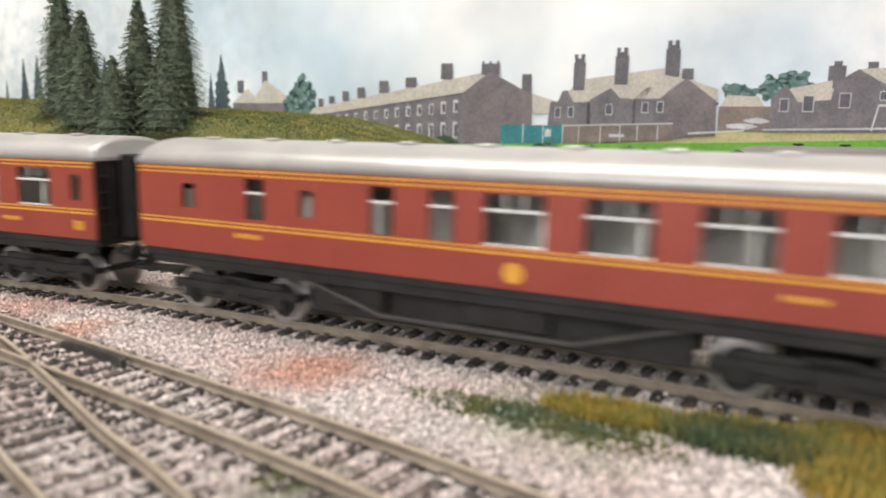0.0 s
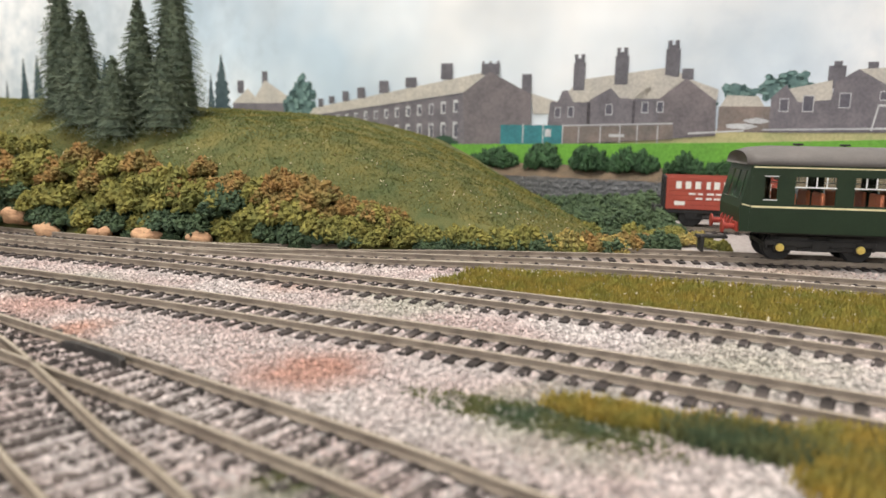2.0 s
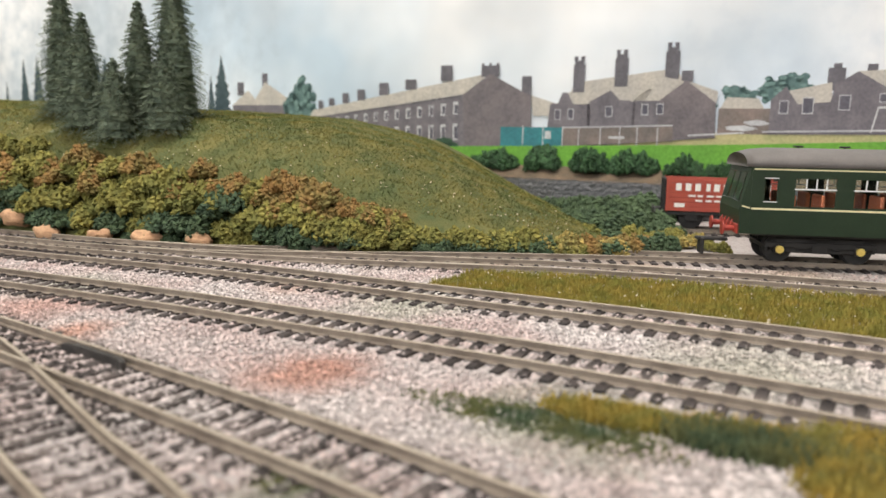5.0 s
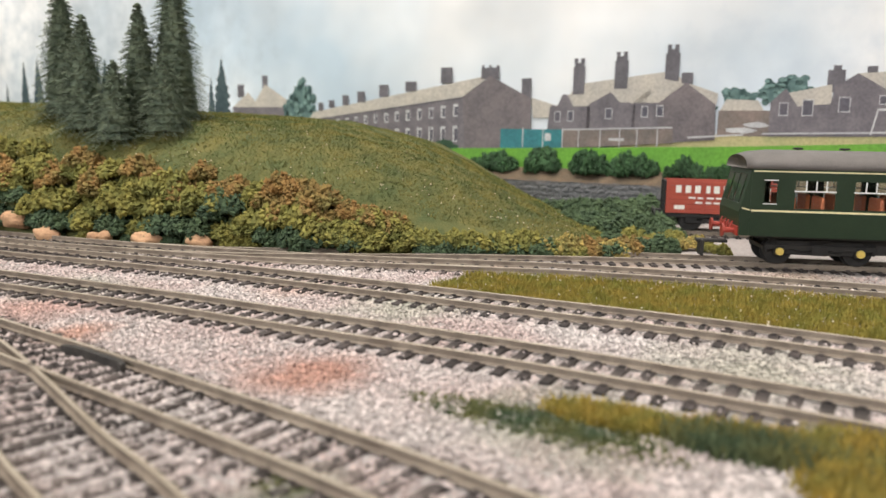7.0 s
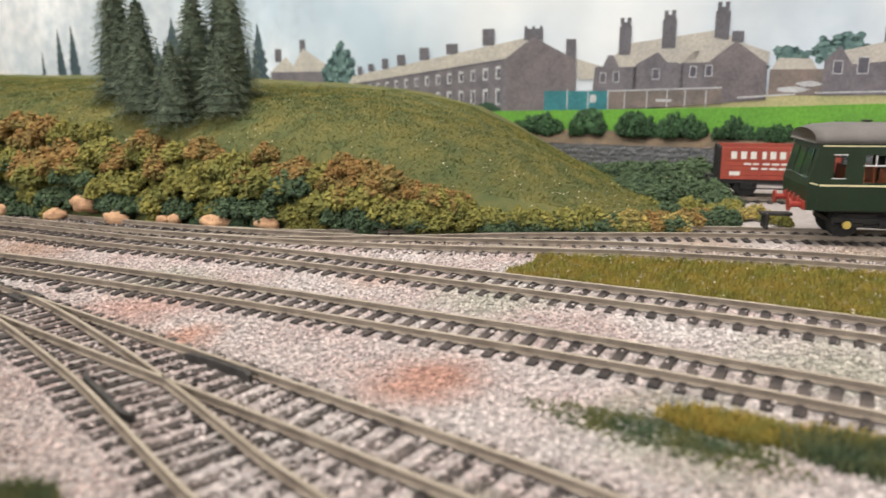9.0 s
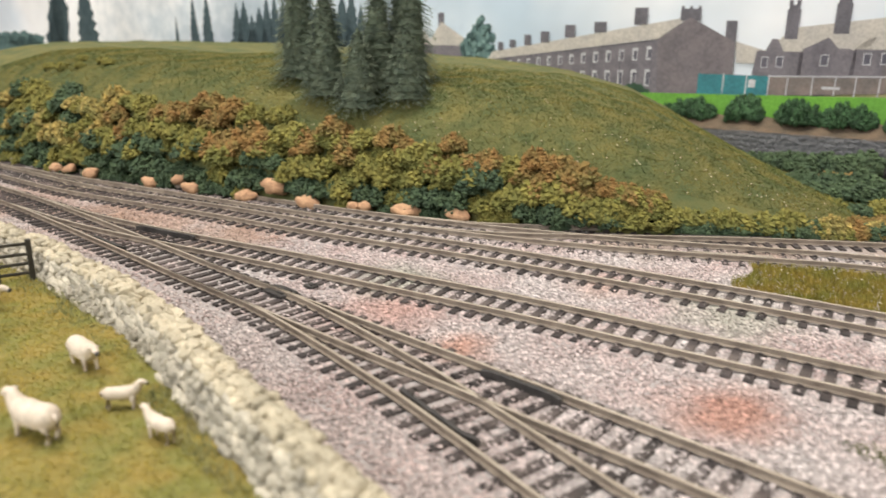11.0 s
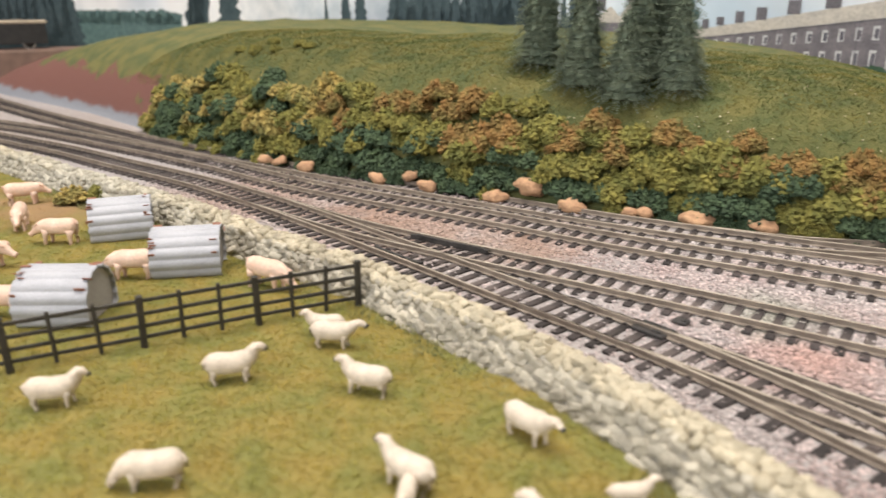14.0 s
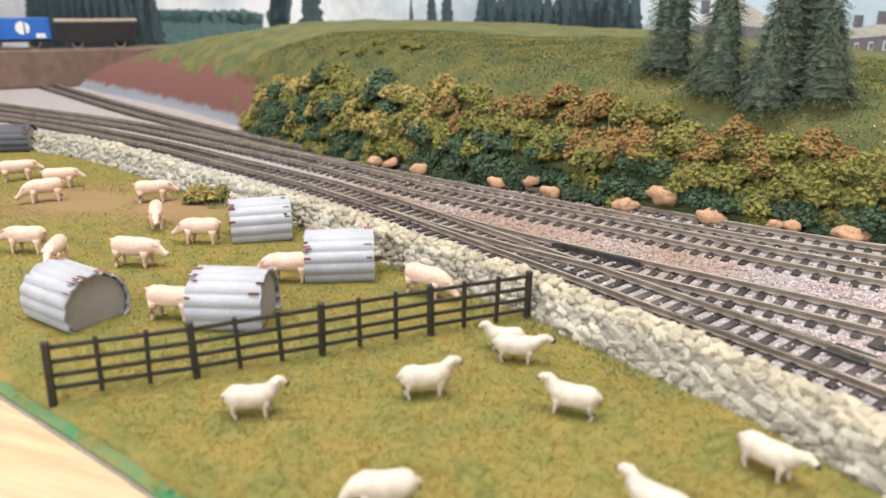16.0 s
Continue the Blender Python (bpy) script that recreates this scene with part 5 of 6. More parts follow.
p = np.concatenate([scatter(-200, 130, 90, 345, 118000, 7), scatter(-480, -200, 150, 440, 46000, 8), scatter(130, 330, 40, 345, 14000, 9)])
keep = np.ones(len(p), bool)
low = np.zeros(len(p))
for key, line in TRACK.items():
    s, o, d = nearest(p, near_part(line, -520, 360))
    on = (np.abs(o) < 15.4) & (np.abs(np.abs(o) - d) < 3)
    phase = np.abs((s - PITCH / 2 + PITCH / 2) % PITCH - PITCH / 2)
    buried = {"hedge": 0.5, "siding": 0.5, "spur": 0.16, "yard": 0.12}.get(key, 0.06)
    buried = np.where((p[:, 0] > -110) & (p[:, 1] < 190), 0.55 if key in ("spur", "yard") else buried, buried)
    keep &= ~(on & (phase < 1.75) & (np.random.RandomState(3).uniform(0, 1, len(p)) > buried))
    keep &= ~(np.abs(np.abs(o) - HALF) < 1.5)
    low = np.where(on, np.where(phase < 1.75, 0.42, -0.15), low)
s, o, d = nearest(p, near_part(foot_line, -560, 200))
keep &= o < 4
yard_o = nearest(p, near_part(TRACK["yard"], -560, 200))[1]
keep &= (yard_o > -60) & (nearest(p, near_part(wall_line, -560, 200, 2))[1] > 6.0)
for cx, cy, rx, ry in ((30, 161, 13, 6), (52, 150, 13, 7), (73, 144, 13, 11), (16, 157, 18, 6)):
    inside = ((p[:, 0] - cx) / rx) ** 2 + ((p[:, 1] - cy + 0.36 * (p[:, 0] - cx)) / ry) ** 2 < 1
    keep &= ~(inside & (np.random.RandomState(13).uniform(0, 1, len(p)) > 0.12))
strip = (nearest(p, near_part(TRACK["back"], -520, 360))[1] > 15.5) & (nearest(p, near_part(TRACK["hedge"], -520, 360))[1] < -14.5) & (p[:, 0] > -4)
keep &= ~(strip & (np.random.RandomState(14).uniform(0, 1, len(p)) > 0.02))
p, low = p[keep], low[keep]
tagged(gravel(p, -3.0 + low + np.random.RandomState(5).uniform(-0.2, 0.35, len(p)), 0.67, 6), "pale pink and white granite ballast between the tracks", "ballast", kind="stuff")

# pale flecks of flock on hedge, strip and hill
p = np.concatenate([scatter(-420, 40, 366, 400, 260, 31), scatter(-10, 200, 240, 325, 90, 32), scatter(-300, 40, 372, 440, 90, 33)])
h, o = hill_height(p)
lo = nearest(p, near_part(TRACK["hedge"], -520, 360))[1]
z = np.where(o > 0, h - 3.6 + np.where(o < 22, 9.0, 1.0) * np.clip(np.random.RandomState(2).uniform(0.3, 1.1, len(p)), 0, 1), -0.6)
ok = (o > 2) | (lo < -12)
fl = gravel(p[ok], z[ok], 0.5, 9)
fl.name = "flock_flecks"
fl.data.materials[0] = mat("cream_flock", (0.7, 0.62, 0.45), (0.6, 0.5, 0.35), 0.9, scale=100, bump=0)
tagged(fl, "scattered cream flock flecks on the foliage", "foliage", kind="stuff")
# the field: turf, dry-stone wall, fence, animals and arks
F = dict(
    wallstone=mat("limestone_face", (0.5, 0.455, 0.37), (0.36, 0.33, 0.27), 0.9, scale=110, fine=900, bump=0.7, rnd="object", rvar=0.24, depth=0.001, patches=((-480, 320, 90, (0.42, 0.4, 0.34)), (-640, 375, 70, (0.38, 0.36, 0.3)))),
    wallrest=mat("limestone_face_joined", (0.5, 0.455, 0.37), (0.36, 0.33, 0.27), 0.9, scale=110, fine=900, bump=0.7, rnd="island", rvar=0.24, depth=0.001, patches=((-480, 320, 90, (0.42, 0.4, 0.34)), (-640, 375, 70, (0.38, 0.36, 0.3)))),
    capstone=mat("limestone_coping", (0.53, 0.465, 0.345), (0.4, 0.355, 0.265), 0.9, scale=110, fine=900, bump=0.7, rnd="object", rvar=0.2, depth=0.001, patches=((-480, 320, 90, (0.42, 0.4, 0.34)), (-640, 375, 70, (0.38, 0.36, 0.3)))),
    caprest=mat("limestone_coping_joined", (0.53, 0.465, 0.345), (0.4, 0.355, 0.265), 0.9, scale=110, fine=900, bump=0.7, rnd="island", rvar=0.2, depth=0.001, patches=((-480, 320, 90, (0.42, 0.4, 0.34)), (-640, 375, 70, (0.38, 0.36, 0.3)))),
    wallcore=mat("wall_mortar", (0.44, 0.41, 0.35), (0.33, 0.305, 0.26), 0.95, scale=200, fine=900, bump=0.8, depth=0.001),
    tuft=mat("pale_tuft_fibre", (0.4, 0.37, 0.2), (0.25, 0.27, 0.12), 0.9, scale=60, bump=0, rnd="island", rvar=0.25, spec=0.1, thin=0.5),
    fence=mat("fence_black_plastic", (0.03, 0.026, 0.02), (0.048, 0.042, 0.033), 0.55, scale=200),
    fleece=mat("sheep_white", (0.69, 0.6, 0.5), (0.58, 0.49, 0.4), 0.7, scale=300, fine=1200, bump=0.25),
    face=mat("sheep_black", (0.03, 0.028, 0.028), (0.05, 0.045, 0.04), 0.6, scale=300),
    pig=mat("pig_pink", (0.78, 0.57, 0.46), (0.68, 0.45, 0.34), 0.55, scale=220, fine=900, bump=0.15),
    iron=mat("corrugated_iron", (0.46, 0.465, 0.5), (0.37, 0.375, 0.41), 0.6, 0.05, scale=70, bump=0.2),
    darkiron=mat("corrugated_dark", (0.1, 0.1, 0.12), (0.07, 0.07, 0.085), 0.6, 0.2, scale=70, bump=0.2),
    arkend=mat("ark_end_grey", (0.4, 0.38, 0.37), (0.34, 0.32, 0.31), 0.7, scale=90),
    rust=mat("rust_flakes", (0.3, 0.14, 0.09), (0.22, 0.1, 0.07), 0.85, scale=200),
)


def field_sheet():
    xy, t = wall_line
    pick = range(0, len(xy), 4)
    v, faces = [], []
    cols = 16
    ex, ey = edge_line[0][:, 0], edge_line[0][:, 1]
    rows = [i for i in pick if xy[i, 0] > -960]
    for i in rows:
        x, y = xy[i]
        for j in range(cols + 1):
            u = j / cols
            xx = x
            yy = np.interp(xx, ex, ey) + 2 + (y - np.interp(xx, ex, ey) - 2) * u
            v.append((xx, yy, -0.6 + 1.2 * noise.noise((xx * 0.02, yy * 0.02, 5)) - (2.2 if j == 0 else 0)))
    for i in range(len(rows) - 1):
        for j in range(cols):
            a = i * (cols + 1) + j
            faces.append((a, a + cols + 1, a + cols + 2, a + 1))
    tagged(raw("field", v, faces, M["turf"], True), "golden green grazing field in front of the wall", "field", kind="structure")


field_sheet()


def field_z(x, y):
    return -0.6 + 1.2 * noise.noise((x * 0.02, y * 0.02, 5))


def edge_strips():
    """Green painted rim of the board and the pale pine ledge before it."""
    xy, t = edge_line
    nrm = np.c_[-t[:, 1], t[:, 0]]
    for name, o0, o1, z0, z1, m, label, category in (("board_rim", 0.0, 3.0, -3.0, -1.8, "paintgreen", "green painted rim of the baseboard", "trim"), ("ledge", -160.0, -0.5, -20, -3.6, "wood", "pale pine ledge before the baseboard", "ledge")):
        v, faces = [], []
        for (x, y), (nx, ny) in zip(xy, nrm):
            wob = 1.6 * noise.noise((x * 0.05, 0, 1)) if name == "board_rim" else 0
            v += [(x + nx * o0, y + ny * o0, z0), (x + nx * o0, y + ny * o0, z1), (x + nx * (o1 + wob), y + ny * (o1 + wob), z1), (x + nx * (o1 + wob), y + ny * (o1 + wob), z0)]
        for i in range(len(xy) - 1):
            for j in range(4):
                a, b = i * 4 + j, i * 4 + (j + 1) % 4
                faces.append((a, b, b + 4, a + 4))
        faces += [(0, 1, 2, 3), tuple(range(len(v) - 1, len(v) - 5, -1))]
        tagged(raw(name, v, faces, M[m]), label, category, kind="structure")


edge_strips()

# turf fibres of the field
p = scatter(-700, -100, 60, 400, 260000, 21)
wo = nearest(p, wall_line)[1]
front = np.interp(p[:, 0], edge_line[0][:, 0], edge_line[0][:, 1])
bare = np.minimum(np.hypot((p[:, 0] + 540) / 46, (p[:, 1] - 280) / 26), np.hypot((p[:, 0] + 480) / 34, (p[:, 1] - 287) / 20))
thin = np.random.RandomState(4).uniform(0, 1, len(p))
ok = (wo < -9) & (p[:, 1] > front + 3 + 3 * np.sin(p[:, 0] * 0.21)) & (thin < np.clip((bare - 0.55) * 1.6, 0.05, 1)) & ((p[:, 0] > -420) | (thin < 0.7))
z = np.array([field_z(x, y) for x, y in p[ok]])
tagged(blades("field_grass", p[ok], z + 0.2, 0.55, 0.4, M["blade"], 22, 3.2), "short golden green field grass", "grass", kind="stuff")
# taller tufts along the wall's foot
p = scatter(-520, -90, 60, 340, 110000, 23)
wo = nearest(p, wall_line)[1]
tuft = np.array([noise.noise((x * 0.035, y * 0.035, 9)) for x, y in p])
ok = ((wo < -7.4) & (wo > -17 + 12 * tuft) & (tuft > -0.22)) | (np.hypot(p[:, 0] + 184, p[:, 1] - 155) < 6)
tagged(blades("wall_foot_grass", p[ok], np.full(ok.sum(), -0.8), 1.9, 0.45, F["tuft"], 24, 1.1), "pale green tufts at the foot of the wall", "grass", kind="stuff")


def stone_wall():
    base = thing("dry_stone_wall", Matrix(), "cream limestone dry-stone wall between field and tracks", "stone wall", kind="structure")
    xy, t = wall_line
    nrm = np.c_[-t[:, 1], t[:, 0]]
    prof = [(-9.2, -3.4), (-8.1, 0), (-6.3, 4.5), (-4.0, 9.0), (3.0, 9.0), (4.8, 4), (6.0, -3.4)]
    v, faces = [], []
    for (x, y), (nx, ny) in zip(xy, nrm):
        v += [(x + nx * a, y + ny * a, z) for a, z in prof]
    k = len(prof)
    for i in range(len(xy) - 1):
        for j in range(k - 1):
            a = i * k + j
            faces.append((a, a + 1, a + k + 1, a + k))
    core = raw("wall_core", v, faces, F["wallcore"])
    core.parent = base
    rng = random.Random(8)

    def kinds(count, sx, sy, sz, material):
        out = []
        for k in range(count):
            bm = stone_bm(rng, rng.uniform(*sx), rng.uniform(*sy), rng.uniform(*sz), 0.2)
            co = np.array([tuple(q.co) for q in bm.verts])
            bm.verts.index_update()
            fc = [[q.index for q in f.verts] for f in bm.faces]
            out.append((mesh_of("stone", bm, material), co, fc))
        return out

    courses = kinds(30, (2.6, 5.8), (1.9, 2.6), (1.7, 3.1), F["wallstone"])
    copings = kinds(24, (2.2, 4.8), (2.4, 4.0), (1.8, 3.2), F["capstone"])
    run = np.r_[0, np.cumsum(np.linalg.norm(np.diff(xy, axis=0), axis=1))]
    loose = {"wallrest": [[], [], 0], "caprest": [[], [], 0]}
    count = 0
    # courses up the field face, copings over the top, a rough back
    rows = [(-8.1, -0.8, 24), (-7.5, 1.0, 24), (-6.7, 2.8, 24), (-5.9, 4.6, 24), (-5.1, 6.3, 24), (-4.5, 7.8, 30), (-3.5, 9.0, 0), (-1.4, 9.8, 0), (0.8, 9.8, 0), (2.8, 8.8, 0), (3.9, 6.4, -24), (4.6, 3.6, -24), (5.2, 1.0, -24)]
    for r, (off, z, batter) in enumerate(rows):
        cap = batter == 0
        s = rng.uniform(0, 4)
        while s < run[-1] - 3:
            x, y = np.interp(s, run, xy[:, 0]), np.interp(s, run, xy[:, 1])
            tx, ty = np.interp(s, run, t[:, 0]), np.interp(s, run, t[:, 1])
            me, co, fc = rng.choice(copings if cap else courses)
            wide = float(np.ptp(co[:, 0]))
            s += (wide if wide > 0.1 else wide * 1000) * rng.uniform(0.68, 1.0)
            if x < -800:
                continue
            o = off + rng.uniform(-0.8, 0.8)
            tip = 0.55 if cap else 0.3
            m = Matrix.Translation((x - ty * o, y + tx * o, z + rng.uniform(-0.9, 0.9) + 1.1 * noise.noise((s * 0.03, 0, 0)))) @ Euler((0, 0, math.atan2(ty, tx))).to_matrix().to_4x4() @ Euler((math.radians(-batter) + rng.uniform(-tip, tip), rng.uniform(-0.55, 0.55), rng.uniform(-tip, tip))).to_matrix().to_4x4()
            if -258 < x < -185 and r < 10 and count < 300:
                count += 1
                shared("stone", me, base, Matrix.Diagonal((MM, MM, MM, 1)) @ m @ Matrix.Diagonal((1 / MM, 1 / MM, 1 / MM, 1)))
            else:
                a = np.array(m)
                store = loose["caprest" if cap else "wallrest"]
                store[0].append((co * 1000 if abs(co).max() < 0.1 else co) @ a[:3, :3].T + a[:3, 3])
                store[1] += [[q + store[2] for q in f] for f in fc]
                store[2] += len(co)
    for key, (vs, fs, k) in loose.items():
        rest = raw("coping" if key == "caprest" else "rubble", np.concatenate(vs), fs, F[key], True)
        rest.parent = base
        tagged(rest, "cream limestone coping" if key == "caprest" else "pale grey limestone rubble", kind="stuff")


stone_wall()


def post_fence():
    posts = [(-387.5, 128.0), (-360.7, 151.0), (-336, 175.5), (-312, 200), (-287.5, 222.5)]
    c = thing("post_and_rail_fence", Matrix(), "black four-rail field fence standing in the grass", "fence")
    rng = random.Random(2)
    for x, y in posts:
        bm = bmesh.new()
        add_box(bm, 0, 0, 7.6, 2.0, 1.8, 18.4, 0.3)
        part("post", bm, F["fence"], c, m=place(x, y, -0.8, rng.uniform(-2, 2), rng.uniform(-2, 2), 45))
    for (x0, y0), (x1, y1) in zip(posts[:-1], posts[1:]):
        ln, turn = math.dist((x0, y0), (x1, y1)), math.degrees(math.atan2(y1 - y0, x1 - x0))
        for z in (3.0, 6.6, 10.4, 14.4):
            bm = bmesh.new()
            add_box(bm, 0, 0, 0, ln - 0.4, 0.8, 1.15, 0.15)
            part("rail", bm, F["fence"], c, m=place((x0 + x1) / 2, (y0 + y1) / 2, z - 0.3, 0, rng.uniform(-0.5, 0.5), turn))
        for u in (1 / 3, 2 / 3):
            bm = bmesh.new()
            add_box(bm, 0, 0, 7.2, 1.2, 1.3, 15.5, 0.2)
            part("batten", bm, F["fence"], c, m=place(x0 + (x1 - x0) * u, y0 + (y1 - y0) * u, 0.6, 0, rng.uniform(-2, 2), turn))


post_fence()


def figure(name, bm, mats, x, y, turn, scale, label, category, group):
    ob = new(name, mesh_of(name, bm, mats, True))
    ob.matrix_basis = place(x, y, field_z(x, y) + 0.1, 0, 0, turn) @ Matrix.Diagonal((scale, scale, scale, 1))
    return tagged(ob, label, category, group)


def tube(bm, spine, seg=14, mi=0):
    """A rounded body along a spine of (x, y, z, half width, half height), closed at both ends."""
    p = [Vector(q[:3]) for q in spine]
    rings = []
    for i, q in enumerate(spine):
        d = (p[min(i + 1, len(p) - 1)] - p[max(i - 1, 0)]).normalized()
        side = Vector((0, 0, 1)).cross(d)
        side = side.normalized() if side.length > 0.2 else Vector((0, 1, 0))
        top = d.cross(side)
        rings.append([bm.verts.new(p[i] + side * q[3] * math.cos(2 * math.pi * k / seg) + top * q[4] * math.sin(2 * math.pi * k / seg)) for k in range(seg)])
    faces = []
    for a, b in zip(rings[:-1], rings[1:]):
        for k in range(seg):
            faces.append(bm.faces.new((a[k], a[(k + 1) % seg], b[(k + 1) % seg], b[k])))
    faces += [bm.faces.new(rings[0][::-1]), bm.faces.new(rings[-1])]
    for f in faces:
        f.material_index = mi
    return rings


def sheep(x, y, turn, scale=1.0, head="up", lamb=False, dark=True, side=0.0, stride=0.0):
    """Model sheep, looking along +x; stride: how far its legs are parted."""
    bm = bmesh.new()
    fat = 0.84 if lamb else 1.0
    w = side
    neck = dict(up=[(5.0, 0.3 * w, 6.8, 1.9, 2.2), (5.9, 0.9 * w, 8.0, 1.5, 1.75), (6.6, 1.6 * w, 8.9, 1.3, 1.4), (7.6, 2.3 * w, 8.9, 1.1, 1.1), (8.5, 2.8 * w, 8.3, 0.8, 0.8), (9.0, 3.0 * w, 8.0, 0.45, 0.45)],
                level=[(5.6, 0.4 * w, 6.6, 1.75, 1.9), (6.8, 1.0 * w, 7.5, 1.35, 1.45), (7.9, 1.7 * w, 7.9, 1.15, 1.2), (9.0, 2.2 * w, 7.6, 0.95, 0.95), (9.9, 2.6 * w, 7.1, 0.72, 0.7), (10.3, 2.8 * w, 6.9, 0.4, 0.4)],
                down=[(5.6, 0.4 * w, 4.9, 1.75, 1.9), (6.8, 0.8 * w, 3.8, 1.35, 1.45), (7.6, 1.2 * w, 2.8, 1.15, 1.2), (8.2, 1.5 * w, 1.9, 0.95, 0.95), (8.6, 1.7 * w, 1.0, 0.7, 0.7), (8.7, 1.8 * w, 0.6, 0.4, 0.4)])[head]
    lift = 0.7 if lamb else 0.0
    body = [(-6.6, 0, 5.6, 0.5, 0.6), (-6.3, 0, 5.6, 1.5, 1.6), (-5.2, 0, 5.5, 2.5, 2.6), (-3.4, 0, 5.4, 2.9, 2.95), (-0.8, 0, 5.1, 2.9, 2.85), (1.6, 0, 5.2, 2.9, 2.95), (3.6, 0.1 * w, 5.7, 2.5, 2.75)]
    tube(bm, [(a, b, c + lift, d * fat, e * fat) for a, b, c, d, e in body + neck])
    hx, hy, hz = (neck[2][0] + neck[3][0]) / 2, (neck[2][1] + neck[3][1]) / 2, (neck[2][2] + neck[3][2]) / 2 + lift
    for sgn in (-1, 1):
        add_ball(bm, (hx - 0.7, hy + sgn * 1.25 * fat, hz + 0.45), (0.4, 0.8, 0.32), Matrix.Rotation(math.radians(-20 * sgn), 4, "X"), sub=1)
        for front in (0, 1):
            lx = 3.4 if front else -4.4
            step = stride * sgn * (1 if front else -1) + (0.2 if front else -0.3)
            tube(bm, [(lx, sgn * 1.35 * fat, 4.6 + lift, 1.1 * fat, 1.35 * fat), (lx + step * 0.4, sgn * 1.45 * fat, 3.0 + lift * 0.5, 0.72, 0.85), (lx + step * 0.8 - (0 if front else 0.5), sgn * 1.45 * fat, 1.7, 0.5, 0.55), (lx + step, sgn * 1.45 * fat, 0.5, 0.45, 0.45), (lx + step + 0.15, sgn * 1.45 * fat, -0.1, 0.6, 0.55)], 8)
    if dark:
        a, b = neck[4], neck[5]
        add_ball(bm, ((a[0] + b[0]) / 2, (a[1] + b[1]) / 2, (a[2] + b[2]) / 2 + lift), (0.72, 0.78 * fat, 0.74), sub=2, mi=1)
    tube(bm, [(-6.2, 0, 6.6 + lift, 0.5, 0.5), (-6.9, 0.1, 5.6 + lift, 0.5, 0.45), (-7.0, 0.2, 4.2 + lift, 0.3, 0.3)], 8)
    seed = Vector((x * 0.1, y * 0.1, 0))
    for v in bm.verts:
        if v.co.z > 2.6:
            v.co *= 1 + 0.035 * noise.noise(v.co * 0.8 + seed)
    what = "small cream model lamb standing in the field grass" if lamb else "cream white model sheep with a dark face in the field"
    if not lamb and not dark:
        what = "cream white model sheep grazing in the field" if head == "down" else "cream white model sheep with a pale face in the field"
    figure("lamb" if lamb else "sheep", bm, [F["fleece"], F["face"]], x, y, turn, scale, what, "sheep", "lambs" if lamb else "sheep in the field")


# x, y, heading
sheep(-336, 141.5, 30, 1.0, stride=0.5)
sheep(-299.3, 165.2, 32, 1.04, stride=0.3)
sheep(-282.5, 193, 12, 0.98, "level", side=0.2, stride=0.4)
sheep(-288, 199, 195, 0.86, dark=False)
sheep(-262, 170, 178, 1.0, stride=0.5)
sheep(-217.6, 161, -28, 1.0, "level", side=-0.2, stride=0.5)
sheep(-238.5, 137, 160, 1.0, stride=0.4)
sheep(-236, 129, 282, 0.78, lamb=True, dark=False)
sheep(-204, 126.3, 168, 1.12, dark=False, stride=0.5)
sheep(-290.3, 121.3, 205, 1.04, "down", dark=False)
sheep(-233, 109.5, 220, 1.04, "down", dark=False)
sheep(-193.3, 143.6, 24, 0.72, lamb=True)
sheep(-175.8, 133, 160, 0.74, lamb=True, dark=False)


def pig(x, y, turn, scale=1.0, head=0.0):
    """Model pig, looking along +x; head: how far it is lowered."""
    bm = bmesh.new()
    h = head
    tube(bm, [(-7.6, 0, 7.6, 0.6, 0.8), (-7.2, 0, 7.6, 1.8, 2.1), (-5.8, 0, 7.5, 2.8, 3.0), (-3.4, 0, 7.3, 3.1, 3.3), (0, 0, 7.0, 3.0, 3.25), (3.2, 0, 7.2, 3.0, 3.2), (5.6, 0, 7.4 - 0.2 * h, 2.6, 2.8), (7.4, 0, 7.4 - 0.55 * h, 2.1, 2.3), (9.0, 0, 6.8 - 0.85 * h, 1.6, 1.7), (10.2, 0, 6.1 - h, 1.15, 1.15), (11.4, 0, 5.5 - 1.1 * h, 0.95, 0.95), (11.9, 0, 5.3 - 1.15 * h, 1.05, 1.05)])
    for s in (-1, 1):
        add_ball(bm, (8.2, s * 1.55, 8.9 - 0.7 * h), (1.5, 0.8, 0.35), Matrix.Rotation(math.radians(35), 4, "Y") @ Matrix.Rotation(math.radians(25 * s), 4, "X"), sub=1)
        for lx, lean in ((-5.0, -0.5), (4.4, 0.3)):
            k = lean + 0.5 * s
            tube(bm, [(lx, s * 1.6, 6.0, 1.5, 1.9), (lx + k * 0.5, s * 1.75, 4.0, 1.0, 1.2), (lx + k * 0.9, s * 1.75, 2.2, 0.72, 0.8), (lx + k, s * 1.75, 0.6, 0.62, 0.62), (lx + k + 0.2, s * 1.75, -0.1, 0.8, 0.7)], 8)
    tube(bm, [(-7.4, 0, 8.8, 0.4, 0.4), (-8.2, 0.4, 9.2, 0.35, 0.35), (-8.3, 0.9, 8.5, 0.3, 0.3), (-7.9, 0.6, 8.0, 0.2, 0.2)], 6)
    figure("pig", bm, F["pig"], x, y, turn, scale * 1.12, "pink model pig standing in the field among the arks", "pig", "pigs in the field")


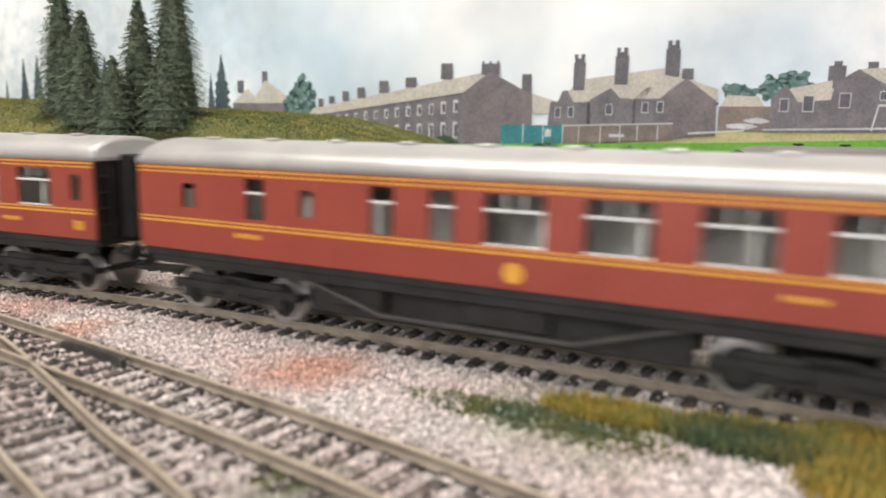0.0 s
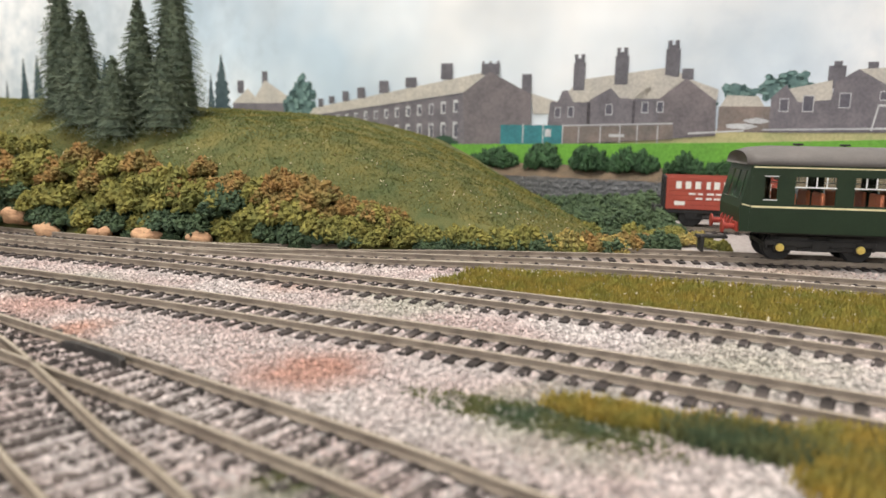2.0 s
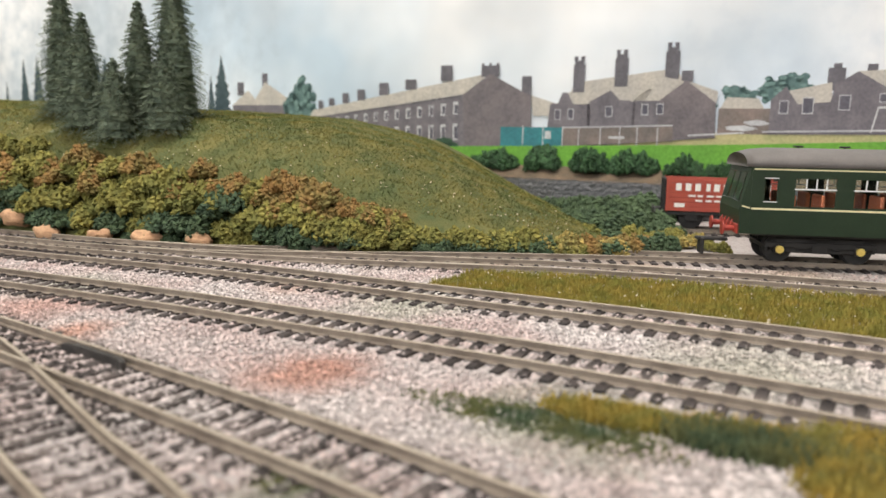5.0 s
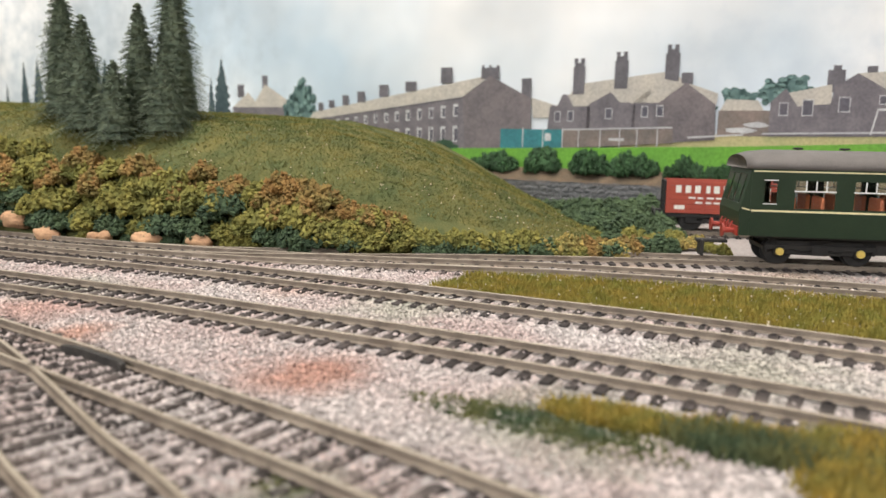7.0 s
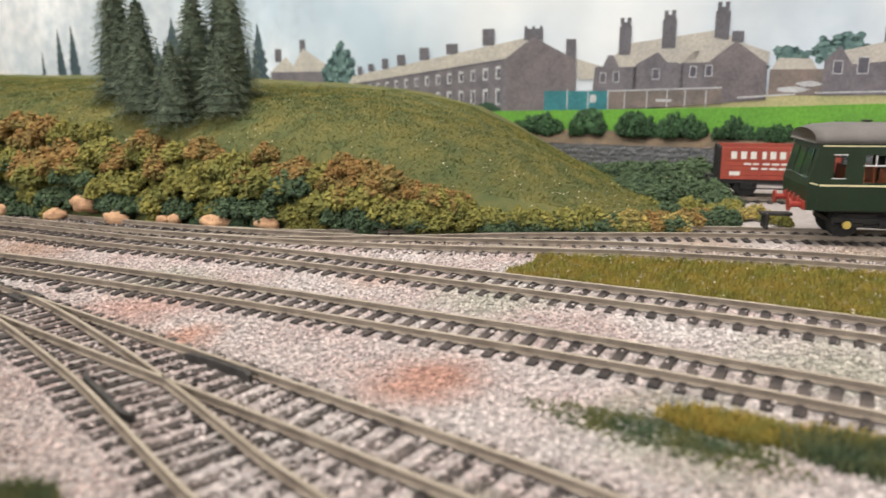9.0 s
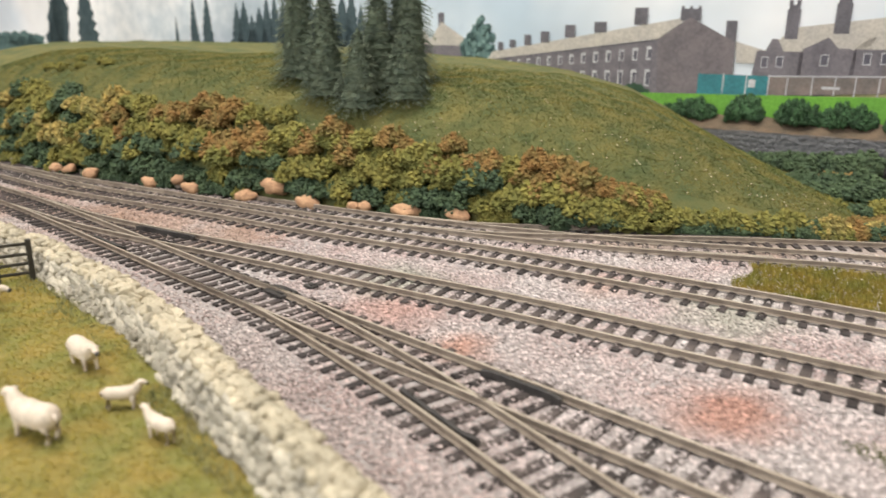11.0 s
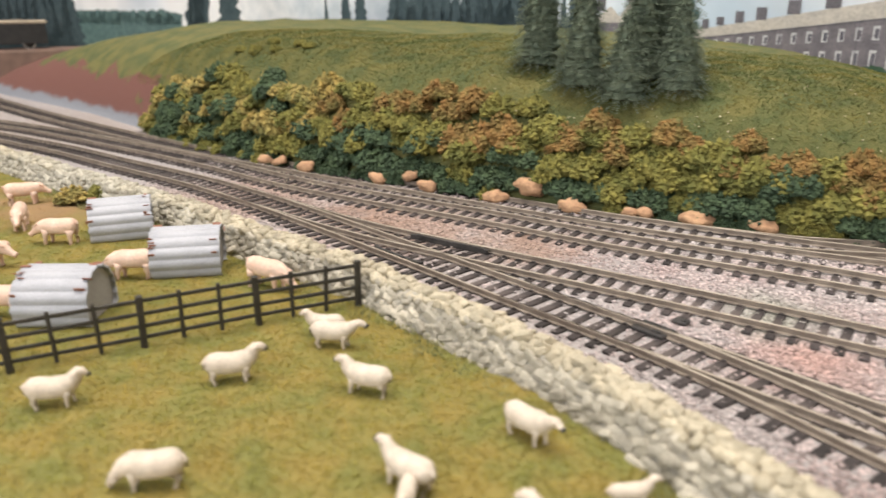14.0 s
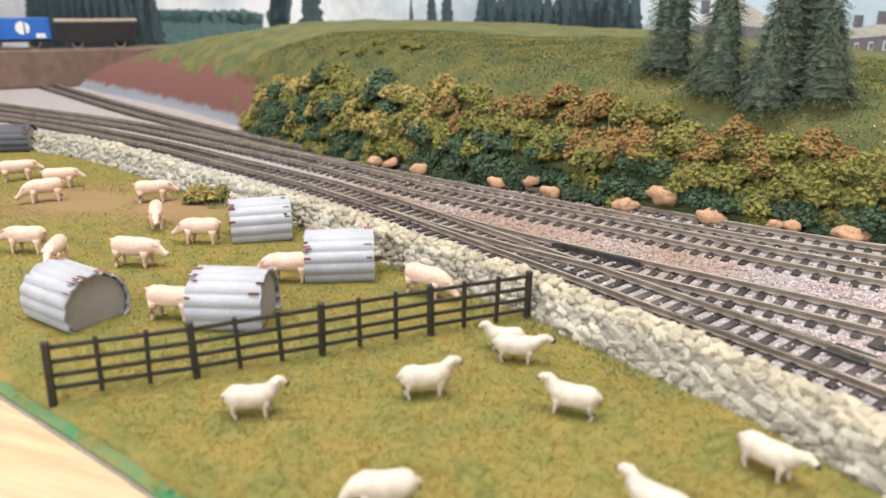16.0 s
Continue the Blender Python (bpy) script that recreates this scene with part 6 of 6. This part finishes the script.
pig(-440, 214, 16, 1.0, 0.8)
pig(-434, 246, 195, 0.95, 1.5)
pig(-325, 228, -8, 0.95, 3.0)
pig(-376, 221, 200, 0.95, 2.0)
pig(-393, 180, 14, 0.95)
pig(-472, 262, -50, 0.95, 1.0)
pig(-502, 293, 43, 0.95, 0.5)
pig(-551, 272, 228, 1.0, 2.5)
pig(-570, 298, 48, 0.95, 0.5)
pig(-606, 302, 52, 1.0)
pig(-492, 211, 195, 0.95, 0.5)
pig(-470, 205, 300, 0.9, 1.0)


def ark(x, y, turn, length=27.0, metal="iron", label="rusty grey corrugated iron pig ark on the grass", group="corrugated pig arks"):
    """Corrugated iron pig ark; its axis along x."""
    c = thing("pig_ark", place(x, y, field_z(x, y) - 0.2, 0, 0, turn), label, "pig ark", group)
    rad, wall_h, seg = 10.8, 6.0, 120
    def ring(k, extra=0.0):
        a = -0.58 + (math.pi + 1.16) * k / seg
        ripple = 0.62 * abs(math.cos(a * 8.0)) + extra
        return (-(rad + ripple) * math.cos(a), wall_h + (rad + ripple) * math.sin(a) * 1.0)
    for name, x0, x1 in (("sheet", -length / 2, length / 2),):
        bm = bmesh.new()
        rings = []
        cols = 7
        for j in range(cols):
            xx = x0 + (x1 - x0) * j / (cols - 1)
            row = []
            for extra in (0.0, -0.7):
                pts = [ring(k, extra) for k in range(seg + 1)]
                row.append([bm.verts.new((xx + (0.5 * noise.noise((x + k * 0.21, y, j))) * (j in (0, cols - 1)), p[0], p[1])) for k, p in enumerate(pts)])
            rings.append(row)
        for a, b in zip(rings[:-1], rings[1:]):
            for q in (0, 1):
                for k in range(len(a[q]) - 1):
                    bm.faces.new((a[q][k], b[q][k], b[q][k + 1], a[q][k + 1]))
        for row in (rings[0], rings[-1]):
            for k in range(len(row[0]) - 1):
                bm.faces.new((row[0][k], row[0][k + 1], row[1][k + 1], row[1][k]))
        part(name, bm, F[metal], c, "grey corrugated iron sheet", smooth=False)
    for sx in (-1, 1):
        bm = bmesh.new()
        outline = [(-10.0 * math.cos(-0.58 + (math.pi + 1.16) * k / 26), wall_h + 10.0 * math.sin(-0.58 + (math.pi + 1.16) * k / 26)) for k in range(27)]
        f = [bm.verts.new((sx * (length / 2 - 1.2), a, b)) for a, b in outline]
        g = [bm.verts.new((sx * (length / 2 - 2.4), a, b)) for a, b in outline]
        bm.faces.new(f)
        bm.faces.new(g[::-1])
        for i in range(len(f)):
            j = (i + 1) % len(f)
            bm.faces.new((f[i], f[j], g[j], g[i]))
        part("end_board", bm, F["arkend"], c, "plain grey end board")
    rng = random.Random(int(abs(x)))
    for k in range(14):
        a = math.pi * rng.uniform(0.1, 0.9)
        sx = rng.choice((-1, 1))
        r0 = rad + 0.6
        bm = bmesh.new()
        add_box(bm, sx * (length / 2 - rng.uniform(0.5, 2.5)), -r0 * math.cos(a), wall_h + r0 * math.sin(a), rng.uniform(1.2, 3.4), 0.25, rng.uniform(0.8, 2.0), m=Matrix.Rotation(a, 4, "X"))
        part("rust_flake", bm, F["rust"], c, "brown rust flake on the sheet's edge")


ark(-424, 171, -12, 25)
ark(-374, 186.5, 18, 23.5)
ark(-418, 265, 38, 25)
ark(-363, 236, 28, 25)
ark(-690, 366, 30, 32, "darkiron", "dark weathered corrugated pig ark by the wall")
bush(-479, 302, -1.0, 15, "yellow", rng, "low bushes by the siding")
bush(-468, 308, -1.0, 13, "olive", rng, "low bushes by the siding")
# what moves: the train runs along the main line and away past the yard
RUN = [(560, -60), (280, 77), (160, 132), (68, 174), (7, 200), (-57, 223), (-108, 241), (-196, 268), (-280, 292), (-330, 309), (-375, 329), (-441, 360), (-524, 391), (-633, 430), (-827, 478), (-1200, 520), (-1700, 505), (-2350, 470)]
SPEED = 211.0


def motions():
    xy, t = curve_points(RUN, 3.0)
    run = np.r_[0, np.cumsum(np.linalg.norm(np.diff(xy, axis=0), axis=1))]

    def at(s):
        return np.array([np.interp(s, run, xy[:, 0]), np.interp(s, run, xy[:, 1])])

    start = nearest(np.array([[46.0, 184.0]]), (xy, t))[0][0] - SPEED * 0.3

    def gone(sec):
        return SPEED * sec if sec < 7 else SPEED * (7 + (min(sec, 9) - 7) - (min(sec, 9) - 7) ** 2 / 4)

    times = [k / 10 for k in range(0, 26)] + [3 + 0.5 * k for k in range(0, 13)] + [16.0]
    for ob, lead in ((REAR, 0.0), (AHEAD, 238.0)):
        rows = []
        for sec in times:
            s = start + lead + gone(sec)
            a, b = at(s + 31), at(s + 187)
            mid, d = (a + b) / 2, a - b
            rows.append((sec, place(mid[0], mid[1], 0, 0, 0, math.degrees(math.atan2(d[1], d[0])))))
        walk(ob, rows)
    turns = [k / 25 for k in range(0, 226)] + [16.0]
    for w, x in SPINNERS[:8]:
        walk(w, [(sec, place(x, 0, 6.35, 0, -math.degrees(gone(sec) / 6.35), 0)) for sec in turns])


motions()
